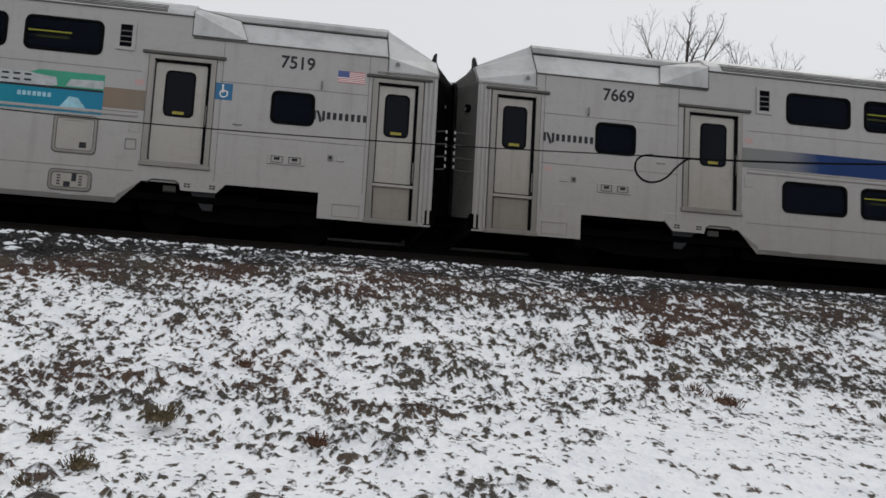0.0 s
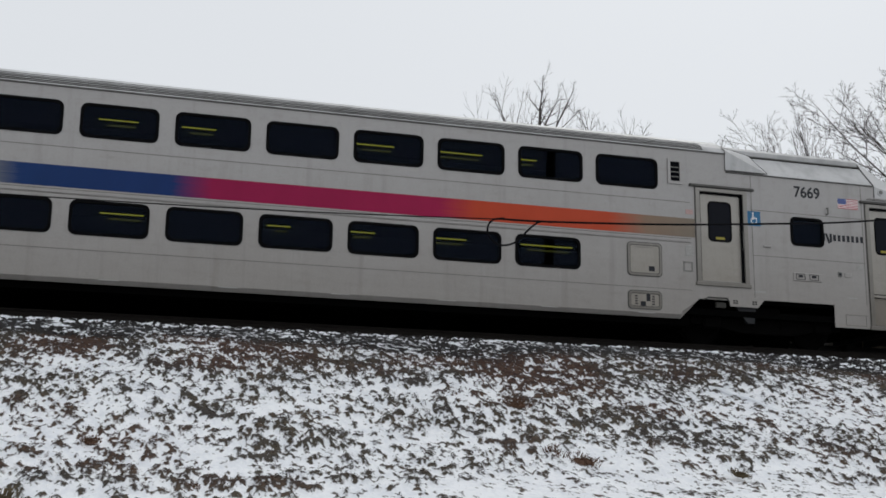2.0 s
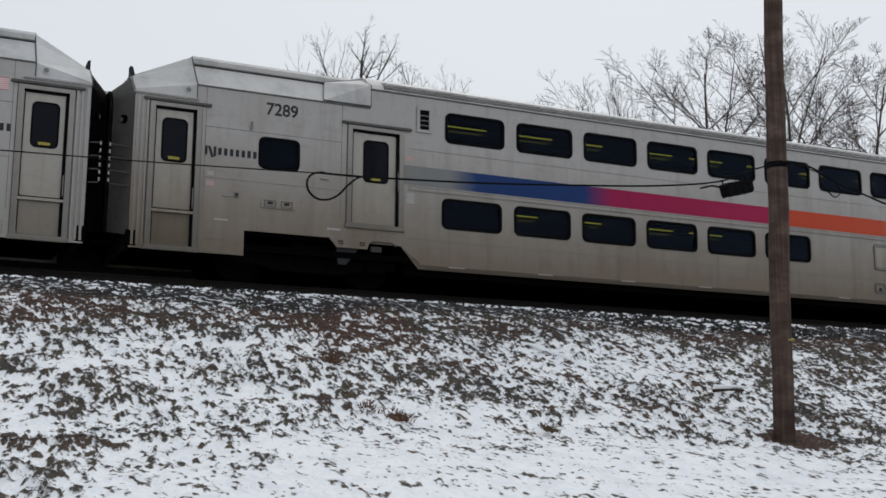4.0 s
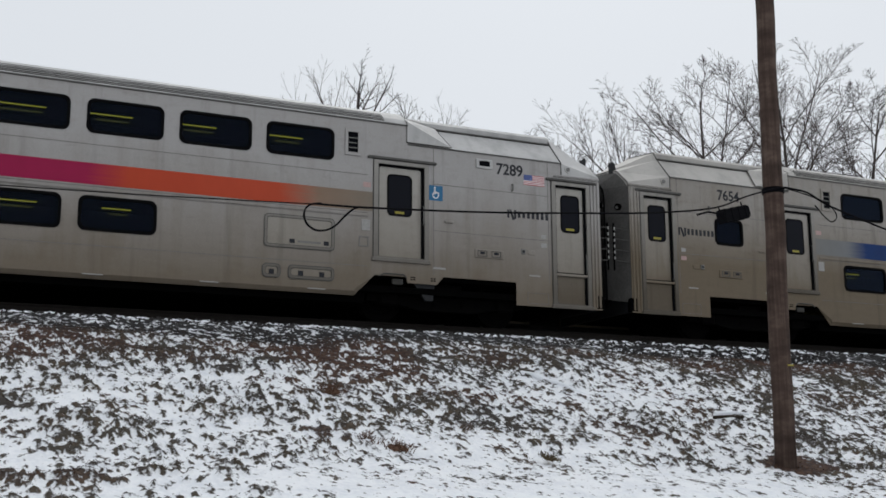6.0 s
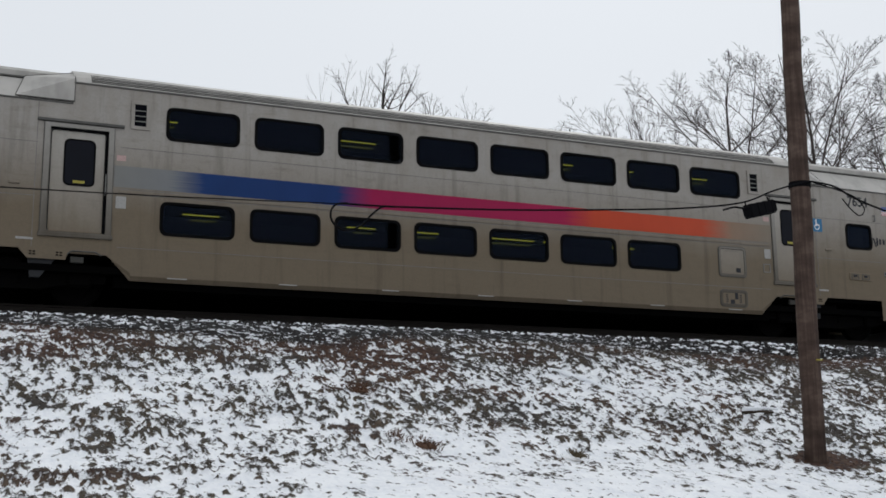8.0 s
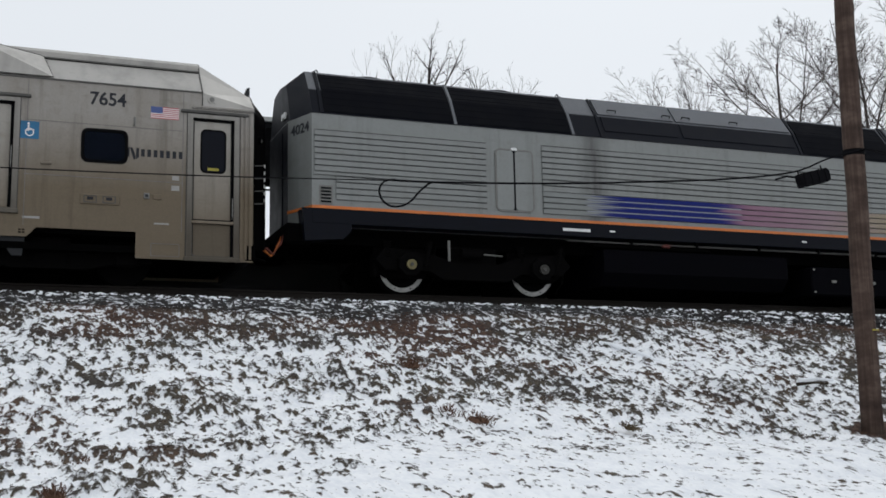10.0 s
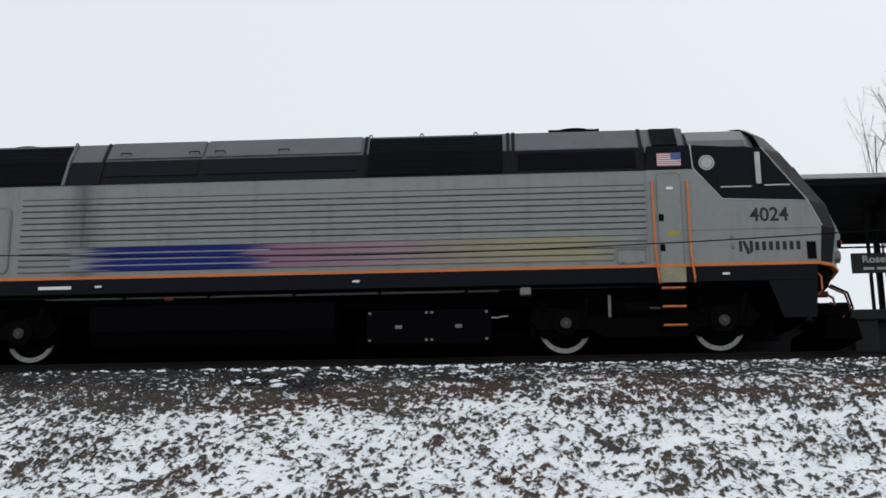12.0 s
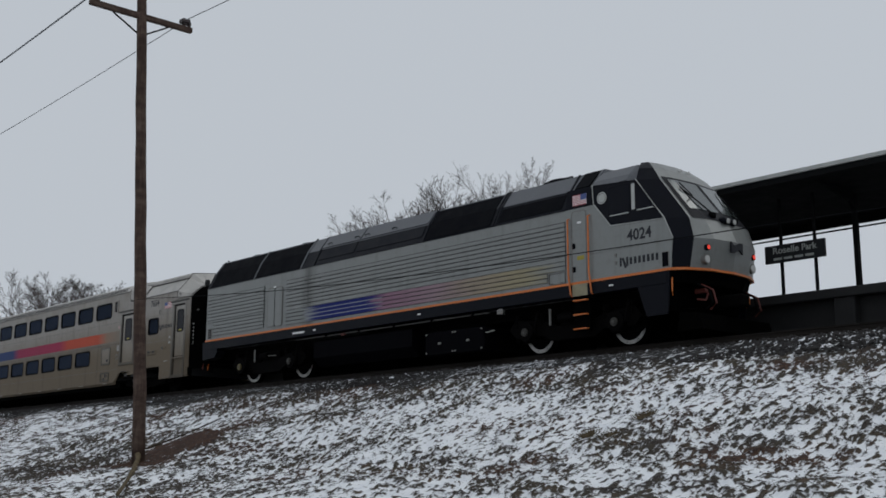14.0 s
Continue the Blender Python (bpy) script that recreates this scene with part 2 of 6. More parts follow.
M_ORANGE = worn("orange_paint", (0.60, 0.165, 0.032), 0.5, vary=0.15)
M_REDLIGHT = flat("red_lamp", (1.0, 0.06, 0.03), 0.4, 0, 0.8)
M_SCREEN = worn("windscreen_glass", (0.055, 0.066, 0.064), 0.08, 0, 0.8, vary=0.2, bump=0)
# tank and battery box tone includes the shade under the sill
M_TANK = worn("tank_shade_black", (0.0022, 0.0022, 0.0034), 0.75, 0, 0.03)
M_LENS = flat("lamp_lens", (0.5, 0.5, 0.48), 0.1)
M_PRINT = worn("printed_grey", (0.40, 0.42, 0.43), 0.5, scale=6, vary=0.35)
M_SKYTINT = worn("printed_pale_teal", (0.28, 0.52, 0.60), 0.5, scale=5, vary=0.3)
M_TEAL = band_paint("teal_vinyl", [(4.3, (0.02, 0.26, 0.30)), (5.2, (0.01, 0.22, 0.32)), (6.6, (0.02, 0.20, 0.33))], SILVER, 4.2, 6.7, 0.3)
M_GREEN = worn("green_vinyl", (0.02, 0.28, 0.17), 0.45, vary=0.2)
def pole_wood():
    """Weathered round timber: long cracks and grey-brown bands."""
    m, n, l, b = material("creosoted_wood", 0.9, 0, 0.15)
    crack = noise_of(n, l, coords(n, l, (16, 16, 0.5)), 1.6, 5, 0.65)
    band = noise_of(n, l, coords(n, l, (1.2, 1.2, 2.6)), 1.6, 5, 0.6)
    both = mix_of(n, l, 0.62, crack, band)
    l.new(ramp_of(n, l, both, [(0.3, (0.018, 0.013, 0.011)), (0.5, (0.066, 0.044, 0.035)), (0.68, (0.135, 0.098, 0.080))]), b.inputs["Base Color"])
    bump_of(n, l, b, crack, 0.7, 0.02)
    return m


M_POLE = pole_wood()
M_CABLE = worn("black_cable", (0.004, 0.004, 0.005), 0.75, 0, 0.05, bump=0)
M_WIRE = flat("grey_wire", (0.16, 0.165, 0.175), 0.5, 0.3)
M_CERAMIC = flat("dark_glaze", (0.03, 0.02, 0.02), 0.25)
M_BARK = worn("bark", (0.064, 0.053, 0.048), 0.9, 0, 0.1, vary=0.35)
# platform and canopy shade is put into these near-black colours
M_CONCRETE = worn("platform_concrete_in_shade", (0.009, 0.009, 0.0095), 0.85, scale=1.5)
M_CANOPY = worn("canopy_steel_in_shade", (0.006, 0.0065, 0.007), 0.8, 0, 0.1)
M_CAP = worn("canopy_flashing", (0.42, 0.43, 0.41), 0.5, 0.2)
M_STEEL = worn("rail_steel", (0.02, 0.017, 0.015), 0.7, 0.1, 0.1)
M_TIE = worn("timber_tie", (0.015, 0.012, 0.010), 0.9, 0, 0.1)


def snow_ground():
    """Thin snow over rough dead grass: clumps show through, more of them towards the stony shoulder."""
    m, n, l, b = material("snowy_slope", 0.9, 0, 0.2)
    v = coords(n, l, (1, 1, 1))
    fine = noise_of(n, l, coords(n, l, (1.0, 0.5, 0.8)), 17, 3, 0.5)
    at = n.new("ShaderNodeAttribute")
    at.attribute_name = "bare"
    rag = n.new("ShaderNodeMath")
    rag.operation = "MULTIPLY_ADD"
    rag.inputs[1].default_value = 0.65
    l.new(fine, rag.inputs[0])
    l.new(at.outputs["Fac"], rag.inputs[2])
    mask = ramp_of(n, l, rag.outputs["Value"], [(0.535, (0.0,)), (0.612, (1.0,))])
    tone = noise_of(n, l, v, 1.1, 4)
    soil = ramp_of(n, l, mix_of(n, l, 0.5, tone, fine), [(0.30, (0.022, 0.020, 0.020)), (0.42, (0.048, 0.041, 0.038)), (0.50, (0.060, 0.052, 0.044)), (0.57, (0.070, 0.058, 0.042)), (0.70, (0.112, 0.076, 0.054))])
    at3 = n.new("ShaderNodeAttribute")
    at3.attribute_name = "brown"
    vines = ramp_of(n, l, fine, [(0.3, (0.016, 0.011, 0.010)), (0.5, (0.054, 0.032, 0.025)), (0.68, (0.110, 0.066, 0.046))])
    soil = mix_of(n, l, at3.outputs["Fac"], soil, vines)
    gravel = ramp_of(n, l, noise_of(n, l, v, 24, 3, 0.7), [(0.3, (0.008, 0.008, 0.009)), (0.55, (0.026, 0.025, 0.025)), (0.75, (0.085, 0.08, 0.077))])
    at2 = n.new("ShaderNodeAttribute")
    at2.attribute_name = "stony"
    under = mix_of(n, l, at2.outputs["Fac"], soil, gravel)
    snow = ramp_of(n, l, mix_of(n, l, 0.5, fine, noise_of(n, l, v, 2.2, 4)), [(0.32, (0.74, 0.76, 0.80)), (0.55, (0.90, 0.91, 0.925))])
    l.new(mix_of(n, l, mask, snow, under), b.inputs["Base Color"])
    both = mix_of(n, l, 0.4, mask, fine)
    bump_of(n, l, b, both, 0.8, 0.035)
    return m


M_GROUND = snow_ground()
M_STRAW = worn("dead_grass", (0.105, 0.060, 0.040), 0.9, 0, 0.1, scale=1.0, vary=0.5, bump=0)
M_LEAF = worn("dead_leaves", (0.045, 0.034, 0.024), 0.9, 0, 0.1, scale=0.8, vary=0.6, bump=0)
M_TAN = worn("tan_grass", (0.110, 0.086, 0.052), 0.9, 0, 0.1, scale=5, vary=0.6, bump=0)
M_STONE = worn("ballast_stone", (0.042, 0.039, 0.038), 0.9, 0, 0.15, scale=9, vary=0.9)
M_SNOWCAP = worn("snow", (0.86, 0.88, 0.91), 0.8, 0, 0.3, vary=0.04)


# ---------------------------------------------------------------- mesh helpers
def empty(name, m, label, category, group=""):
    ob = new(name)
    ob.empty_display_size = 0.2
    ob.matrix_world = m
    return tagged(ob, label, category, group)


def part(name, bm, mat, parent=None, label="", smooth=False):
    """Link a bmesh as one mesh object under a thing or a part."""
    me = bpy.data.meshes.new(name)
    bmesh.ops.recalc_face_normals(bm, faces=bm.faces)
    if smooth:
        for f in bm.faces:
            f.smooth = True
    bm.to_mesh(me)
    bm.free()
    me.materials.append(mat)
    ob = new(name, me)
    if parent:
        ob.parent = parent
    return tagged(ob, label)


def box(x0, x1, y0, y1, z0, z1, bevel=0.0, bm=None):
    bm2 = bmesh.new()
    bmesh.ops.create_cube(bm2, size=1, matrix=Matrix.LocRotScale(((x0 + x1) / 2, (y0 + y1) / 2, (z0 + z1) / 2), None, (x1 - x0, y1 - y0, z1 - z0)))
    if bevel:
        bmesh.ops.bevel(bm2, geom=bm2.edges[:], offset=bevel, segments=1, affect="EDGES")
    return join(bm, bm2)


def join(bm, bm2):
    if bm is None:
        return bm2
    me = bpy.data.meshes.new("tmp")
    bm2.to_mesh(me)
    bm2.free()
    bm.from_mesh(me)
    bpy.data.meshes.remove(me)
    return bm


def prism(pts, a, b, axis="y", bm=None):
    """A polygon pushed from a to b along axis. pts are (x, z) for y, (y, z) for x, (x, y) for z."""
    bm = bm or bmesh.new()
    def at(p, d):
        return {"y": (p[0], d, p[1]), "x": (d, p[0], p[1]), "z": (p[0], p[1], d)}[axis]
    lo, hi = [bm.verts.new(at(p, a)) for p in pts], [bm.verts.new(at(p, b)) for p in pts]
    bm.faces.new(lo)
    bm.faces.new(hi)
    for k in range(len(pts)):
        bm.faces.new((lo[k - 1], lo[k], hi[k], hi[k - 1]))
    return bm


def round_rect(x0, x1, z0, z1, r, seg=4):
    pts = []
    for cx, cz, a0 in ((x1 - r, z1 - r, 0), (x0 + r, z1 - r, 90), (x0 + r, z0 + r, 180), (x1 - r, z0 + r, 270)):
        for k in range(seg + 1):
            a = radians(a0 + 90 * k / seg)
            pts.append((cx + r * math.cos(a), cz + r * math.sin(a)))
    return pts


def ring(outer, inner, y0, y1, bm=None):
    """A frame between two outlines with the same count of points, from y0 to y1."""
    bm = bm or bmesh.new()
    rows = [[bm.verts.new((p[0], y, p[1])) for p in pts] for pts, y in ((outer, y0), (inner, y0), (inner, y1), (outer, y1))]
    n = len(outer)
    for r in range(4):
        A, B = rows[r], rows[(r + 1) % 4]
        for k in range(n):
            bm.faces.new((A[k - 1], A[k], B[k], B[k - 1]))
    return bm


def loft(sections, cap=True, bm=None):
    bm = bm or bmesh.new()
    rows = [[bm.verts.new(p) for p in s] for s in sections]
    for A, B in zip(rows, rows[1:]):
        for k in range(len(A)):
            bm.faces.new((A[k - 1], A[k], B[k], B[k - 1]))
    if cap:
        bm.faces.new(rows[0])
        bm.faces.new(rows[-1])
    return bm


def tube(points, radius, seg=8, bm=None, cap=True):
    """A pipe along points; radius one number or one for each point."""
    pts = [Vector(p) for p in points]
    rad = radius if isinstance(radius, (list, tuple)) else [radius] * len(pts)
    sections = []
    for k, p in enumerate(pts):
        d = (pts[min(k + 1, len(pts) - 1)] - pts[max(k - 1, 0)]).normalized()
        up = Vector((0, 0, 1)) if abs(d.z) < 0.9 else Vector((1, 0, 0))
        a = d.cross(up).normalized()
        b = d.cross(a)
        sections.append([p + rad[k] * (math.cos(2 * math.pi * j / seg) * a + math.sin(2 * math.pi * j / seg) * b) for j in range(seg)])
    return loft(sections, cap, bm)


def disc(cx, cz, r, y0, y1, seg=24, bm=None):
    return prism([(cx + r * math.cos(2 * math.pi * k / seg), cz + r * math.sin(2 * math.pi * k / seg)) for k in range(seg)], y0, y1, "y", bm)


def sheet(spans_x, spans_z, inside, y=0.0):
    """A wall at y cut into cells; cells for which inside() fails stay open."""
    bm = bmesh.new()
    xs, zs = sorted(set(round(v, 4) for v in spans_x)), sorted(set(round(v, 4) for v in spans_z))
    verts = {}
    def vert(i, k):
        if (i, k) not in verts:
            verts[i, k] = bm.verts.new((xs[i], y, zs[k]))
        return verts[i, k]
    for i in range(len(xs) - 1):
        for k in range(len(zs) - 1):
            if inside((xs[i] + xs[i + 1]) / 2, (zs[k] + zs[k + 1]) / 2):
                bm.faces.new((vert(i, k), vert(i + 1, k), vert(i + 1, k + 1), vert(i, k + 1)))
    return bm


def lettering(text, size, place, width=None):
    """Built-in font turned into a thin mesh that faces the camera's side; place: left, y, base."""
    cu = bpy.data.curves.new("text", "FONT")
    cu.body, cu.size, cu.extrude, cu.offset = text, size, 0.002, size * 0.020
    ob = new("text", cu)
    bpy.context.view_layer.update()
    me = bpy.data.meshes.new_from_object(ob.evaluated_get(bpy.context.evaluated_depsgraph_get()))
    bpy.data.objects.remove(ob)
    bm = bmesh.new()
    bm.from_mesh(me)
    bpy.data.meshes.remove(me)
    w = max(v.co.x for v in bm.verts) - min(v.co.x for v in bm.verts)
    kx = width / w if width else 1.0
    for v in bm.verts:
        x, y, z = v.co
        v.co = (place[0] + x * kx, place[1] - z, place[2] + y)
    return bm


def operator_mark(x, z, h, w, y, parent):
    """The operator's mark: a plain folded shape and seven plain bars."""
    k = h
    bm = prism([(x, z), (x + 0.28 * k, z), (x + 0.28 * k, z + k), (x, z + k)], y - 0.003, y)
    prism([(x + 0.3 * k, z + k), (x + 0.55 * k, z + k), (x + 0.9 * k, z + 0.2 * k), (x + 0.9 * k, z - 0.25 * k), (x + 0.7 * k, z - 0.25 * k)], y - 0.003, y, bm=bm)
    prism([(x + 0.95 * k, z - 0.2 * k), (x + 1.25 * k, z), (x + 1.25 * k, z + k), (x + 0.95 * k, z + k)], y - 0.003, y, bm=bm)
    part("logo", bm, M_INK, parent, "dark folded logo shape")
    x0 = x + 1.45 * k
    step = (x + w - x0) / 7
    for j in range(7):
        part("lettering_bar", box(x0 + j * step, x0 + (j + 0.58) * step, y - 0.003, y, z + 0.02, z + 0.9 * k), M_INK, parent)


def flag(x0, x1, z0, z1, y, parent, mirrored=False):
    cloth = part("flag", box(x0, x1, y - 0.002, y, z0, z1), M_WHITE, parent, "small national flag sticker")
    for k in range(7):
        h = (z1 - z0) / 13
        part("flag_stripe", box(x0, x1, y - 0.004, y - 0.002, z1 - (2 * k + 1) * h, z1 - 2 * k * h), M_REDV, cloth)
    a, c = (x1 - 0.42 * (x1 - x0), x1) if mirrored else (x0, x0 + 0.42 * (x1 - x0))
    part("flag_canton", box(a, c, y - 0.006, y - 0.004, z1 - 7 * (z1 - z0) / 13, z1), M_BLUEV, cloth)


# ---------------------------------------------------------------- ground, track, platform
PROFILE = [(-60.0, -4.9), (-21.0, -4.6), (-14.0, -4.0), (-8.0, -2.83), (-2.3, -0.86), (-0.75, -0.38), (-0.45, -0.31), (3.3, -0.31), (3.6, -0.5), (9.0, -2.4), (14.0, -4.2), (60.0, -5.0), (900.0, -6.0)]


def ground_z(y):
    for (y0, z0), (y1, z1) in zip(PROFILE, PROFILE[1:]):
        if y <= y1:
            k = (y - y0) / (y1 - y0)
            return z0 + max(0.0, k) * (z1 - z0)
    return PROFILE[-1][1]


def soft_field(gx, gy, cx, cy, seed):
    """Soft random hills from 0 to 1, one bump every cx by cy metres."""
    rng = np.random.default_rng(seed)
    fx, fy = (gx + 70.0) / cx, (gy + 70.0) / cy
    fx, fy = np.clip(fx, 0, 140 / cx), np.clip(fy, 0, 90 / cy)
    ix, iy = fx.astype(int), fy.astype(int)
    g = rng.random((int(140 / cx) + 3, int(90 / cy) + 3))
    tx, ty = fx - ix, fy - iy
    tx, ty = tx * tx * (3 - 2 * tx), ty * ty * (3 - 2 * ty)
    return (g[ix, iy] * (1 - tx) + g[ix + 1, iy] * tx) * (1 - ty) + (g[ix, iy + 1] * (1 - tx) + g[ix + 1, iy + 1] * tx) * ty


def ramp01(v, a, b):
    return np.clip((v - a) / (b - a), 0, 1)


def build_ground():
    """One sheet to the horizon; clumps of dead grass stand up through the snow on the near slope."""
    xs = np.concatenate([[-900, -400, -200, -120, -85], np.arange(-62, -31, 0.24), np.arange(-31, 20.5, 0.042), np.arange(20.6, 34, 0.24), [50, 80, 120, 200, 400, 900]])
    ys = np.concatenate([[-600, -200, -80, -40, -28], np.arange(-20, -12.8, 0.24), np.arange(-12.7, -1.6, 0.052), np.arange(-1.6, -0.2, 0.12), [0.2, 1.5, 2.9, 3.3, 3.6, 6, 9, 12, 14, 25, 60, 200, 900]])
    nx, ny = len(xs), len(ys)
    gx, gy = np.meshgrid(xs, ys, indexing="ij")
    base = np.array([ground_z(v) for v in ys])[None, :] * np.ones((nx, 1))
    slope = ramp01(-gy, 0.45, 1.8) * ramp01(gy, -60, -30)
    # how the clumps lie: leaning a little along the slope, in drifts
    shear = gx + 0.15 * gy
    pile = 0.50 * soft_field(shear, gy, 0.058, 0.10, 1) + 0.27 * soft_field(gx, gy, 0.042, 0.055, 2) + 0.23 * soft_field(shear, gy, 0.14, 0.22, 3)
    rank = np.searchsorted(np.sort(pile[::7, ::7].ravel()), pile) / pile[::7, ::7].size
    wide = soft_field(gx, gy, 2.6, 2.3, 5)
    mid = soft_field(gx, gy, 1.0, 1.0, 6)
    yy = gy + 1.2 * (soft_field(gx, gy, 3.5, 3.5, 7) - 0.5) + 0.9 * (mid - 0.5)
    west = ramp01(-gx, 3.0, 12.0)
    stony = ramp01(yy, -2.5, -1.9)
    brown = np.clip(1 - np.abs(yy + 3.1) / 1.5, 0, 1) * (1 - 0.6 * west)
    # share of the ground that shows
    share = 0.31 + 0.24 * (wide - 0.5) + 0.26 * (mid - 0.5) + 0.10 * (soft_field(gx, gy, 0.45, 0.6, 12) - 0.5)
    share += (0.40 - 0.14 * ramp01(gx, 2.0, 5.0)) * brown + (0.50 - 0.12 * ramp01(gx, 2.0, 5.0)) * stony + 0.06 * ramp01(gy, -9, -4)
    share -= 0.05 * ramp01(-gy, 9.0, 11.5) * (1 - west)
    # whiter patch near the pole: fuller snow, plus glare put in as less bare ground
    share -= 0.30 * ramp01(gx, 1.8, 5.0) * ramp01(-gy, 6.6, 8.4) * ramp01(-gx, -11.5, -9.0)
    share += -0.06 * ramp01(-gx, 4.0, 12.0) * ramp01(-gy, 3.0, 4.0) + 0.16 * ramp01(-gx, 19, 26) * ramp01(-gy, 4.0, 6.0)
    dug = np.zeros_like(share)
    for px, py, r in ((11.28, -8.0, 0.42), (-23.55, -7.9, 0.8), (-23.6, -7.0, 0.9)):
        d = np.hypot((gx - px) * 0.85, gy - py) / r + 0.5 * (soft_field(gx, gy, 0.22, 0.3, 8) - 0.5)
        dug = np.maximum(dug, ramp01(-d, -1.15, -0.85))
    share = np.maximum(np.clip(share, 0.03, 0.95), 1.2 * dug)
    show = np.clip(share - (1 - rank), -0.5, 0.5)
    calm = np.maximum(ramp01(-gy, 16.5, 19.5), np.maximum(ramp01(-gx, 55, 61), ramp01(gx, 29, 33)))
    show = show * (1 - calm) - 0.19 * calm
    tuft = ramp01(show, -0.06, 0.22)
    lumps = 0.20 * (soft_field(gx, gy, 3.0, 3.0, 9) - 0.5) + 0.10 * (soft_field(gx, gy, 0.9, 0.9, 10) - 0.5)
    z = base + slope * (lumps + 0.045 * tuft * (0.6 + 0.8 * mid) * (1 - 0.8 * stony) + 0.02 * pile) + 0.10 * dug * (gx < 0) * ramp01(gy, -8, -7.2)
    z[:, ys > -0.5] = base[:, ys > -0.5]
    co = np.stack([gx, gy, z], -1).reshape(-1, 3)
    i, k = np.meshgrid(np.arange(nx - 1), np.arange(ny - 1), indexing="ij")
    q = (i * ny + k).ravel()
    faces = np.stack([q, q + ny, q + ny + 1, q + 1], -1)
    me = bpy.data.meshes.new("ground")
    me.vertices.add(len(co))
    me.vertices.foreach_set("co", co.ravel())
    me.loops.add(faces.size)
    me.loops.foreach_set("vertex_index", faces.ravel())
    me.polygons.add(len(faces))
    me.polygons.foreach_set("loop_start", np.arange(0, faces.size, 4))
    me.polygons.foreach_set("use_smooth", np.ones(len(faces), bool))
    me.update()
    rusty = np.clip(brown * 0.9 + 1.5 * dug + 2.2 * (soft_field(gx, gy, 1.1, 1.0, 11) - 0.56) + 0.25 * ramp01(gx, 3, 6) * ramp01(gy, -8, -5), 0, 1)
    for name, data in (("bare", 0.3 * show + 0.25), ("stony", stony), ("brown", rusty)):
        at = me.attributes.new(name, "FLOAT", "POINT")
        at.data.foreach_set("value", data.ravel().astype(np.float32))
    me.materials.append(M_GROUND)
    tagged(new("ground", me), "railway embankment with patchy thin snow over dead grass", "ground", kind="structure")
    return gx, gy, z, show, rusty


FIELD = build_ground()


def surface_z(x, y):
    return ground_z(y)


def build_tufts():
    """Dead leaves and grass blades on the clumps that stand out of the snow."""
    rng = np.random.default_rng(11)
    gx, gy, gz, show, rusty = FIELD
    pick = np.argwhere((show > 0.10) & (gx > -33) & (gx < 21) & (gy > -12.6) & (gy < -1.7))
    pick = pick[rng.permutation(len(pick))[:64000]]
    i, k = pick[:, 0], pick[:, 1]
    at = np.stack([gx[i, k], gy[i, k], gz[i, k]], -1) + rng.uniform(-0.03, 0.03, (len(pick), 3)) * (1, 1, 0)
    red = rusty[i, k] + rng.normal(0, 0.25, len(pick)) > 0.55
    size = rng.uniform(0.007, 0.018, len(pick)) * np.where(rng.random(len(pick)) < 0.08, 1.7, 1.0) * np.where(at[:, 1] < -9, 0.75, 1.0)
    for name, chosen, mat, label in (("leaf_clump", ~red, M_LEAF, "dark clumps of dead leaves and grass in the snow"), ("dead_grass", red, M_STRAW, "brown dead grass and weeds poking through the snow")):
        p, r = at[chosen], size[chosen]
        n, each = len(p), 5
        mid = p[:, None, :] + rng.normal(0, 0.85, (n, each, 3)) * r[:, None, None] * (1, 1, 0) + rng.uniform(-0.2, 0.7, (n, each, 3)) * r[:, None, None] * (0, 0, 1)
        tri = mid[:, :, None, :] + rng.uniform(-0.9, 0.9, (n, each, 3, 3)) * r[:, None, None, None] * (1, 1, 0.75)
        co = tri.reshape(-1, 3)
        me = bpy.data.meshes.new(name)
        me.from_pydata(co.tolist(), [], np.arange(len(co)).reshape(-1, 3).tolist())
        me.materials.append(mat)
        tagged(new(name, me), label, "grass", kind="stuff")


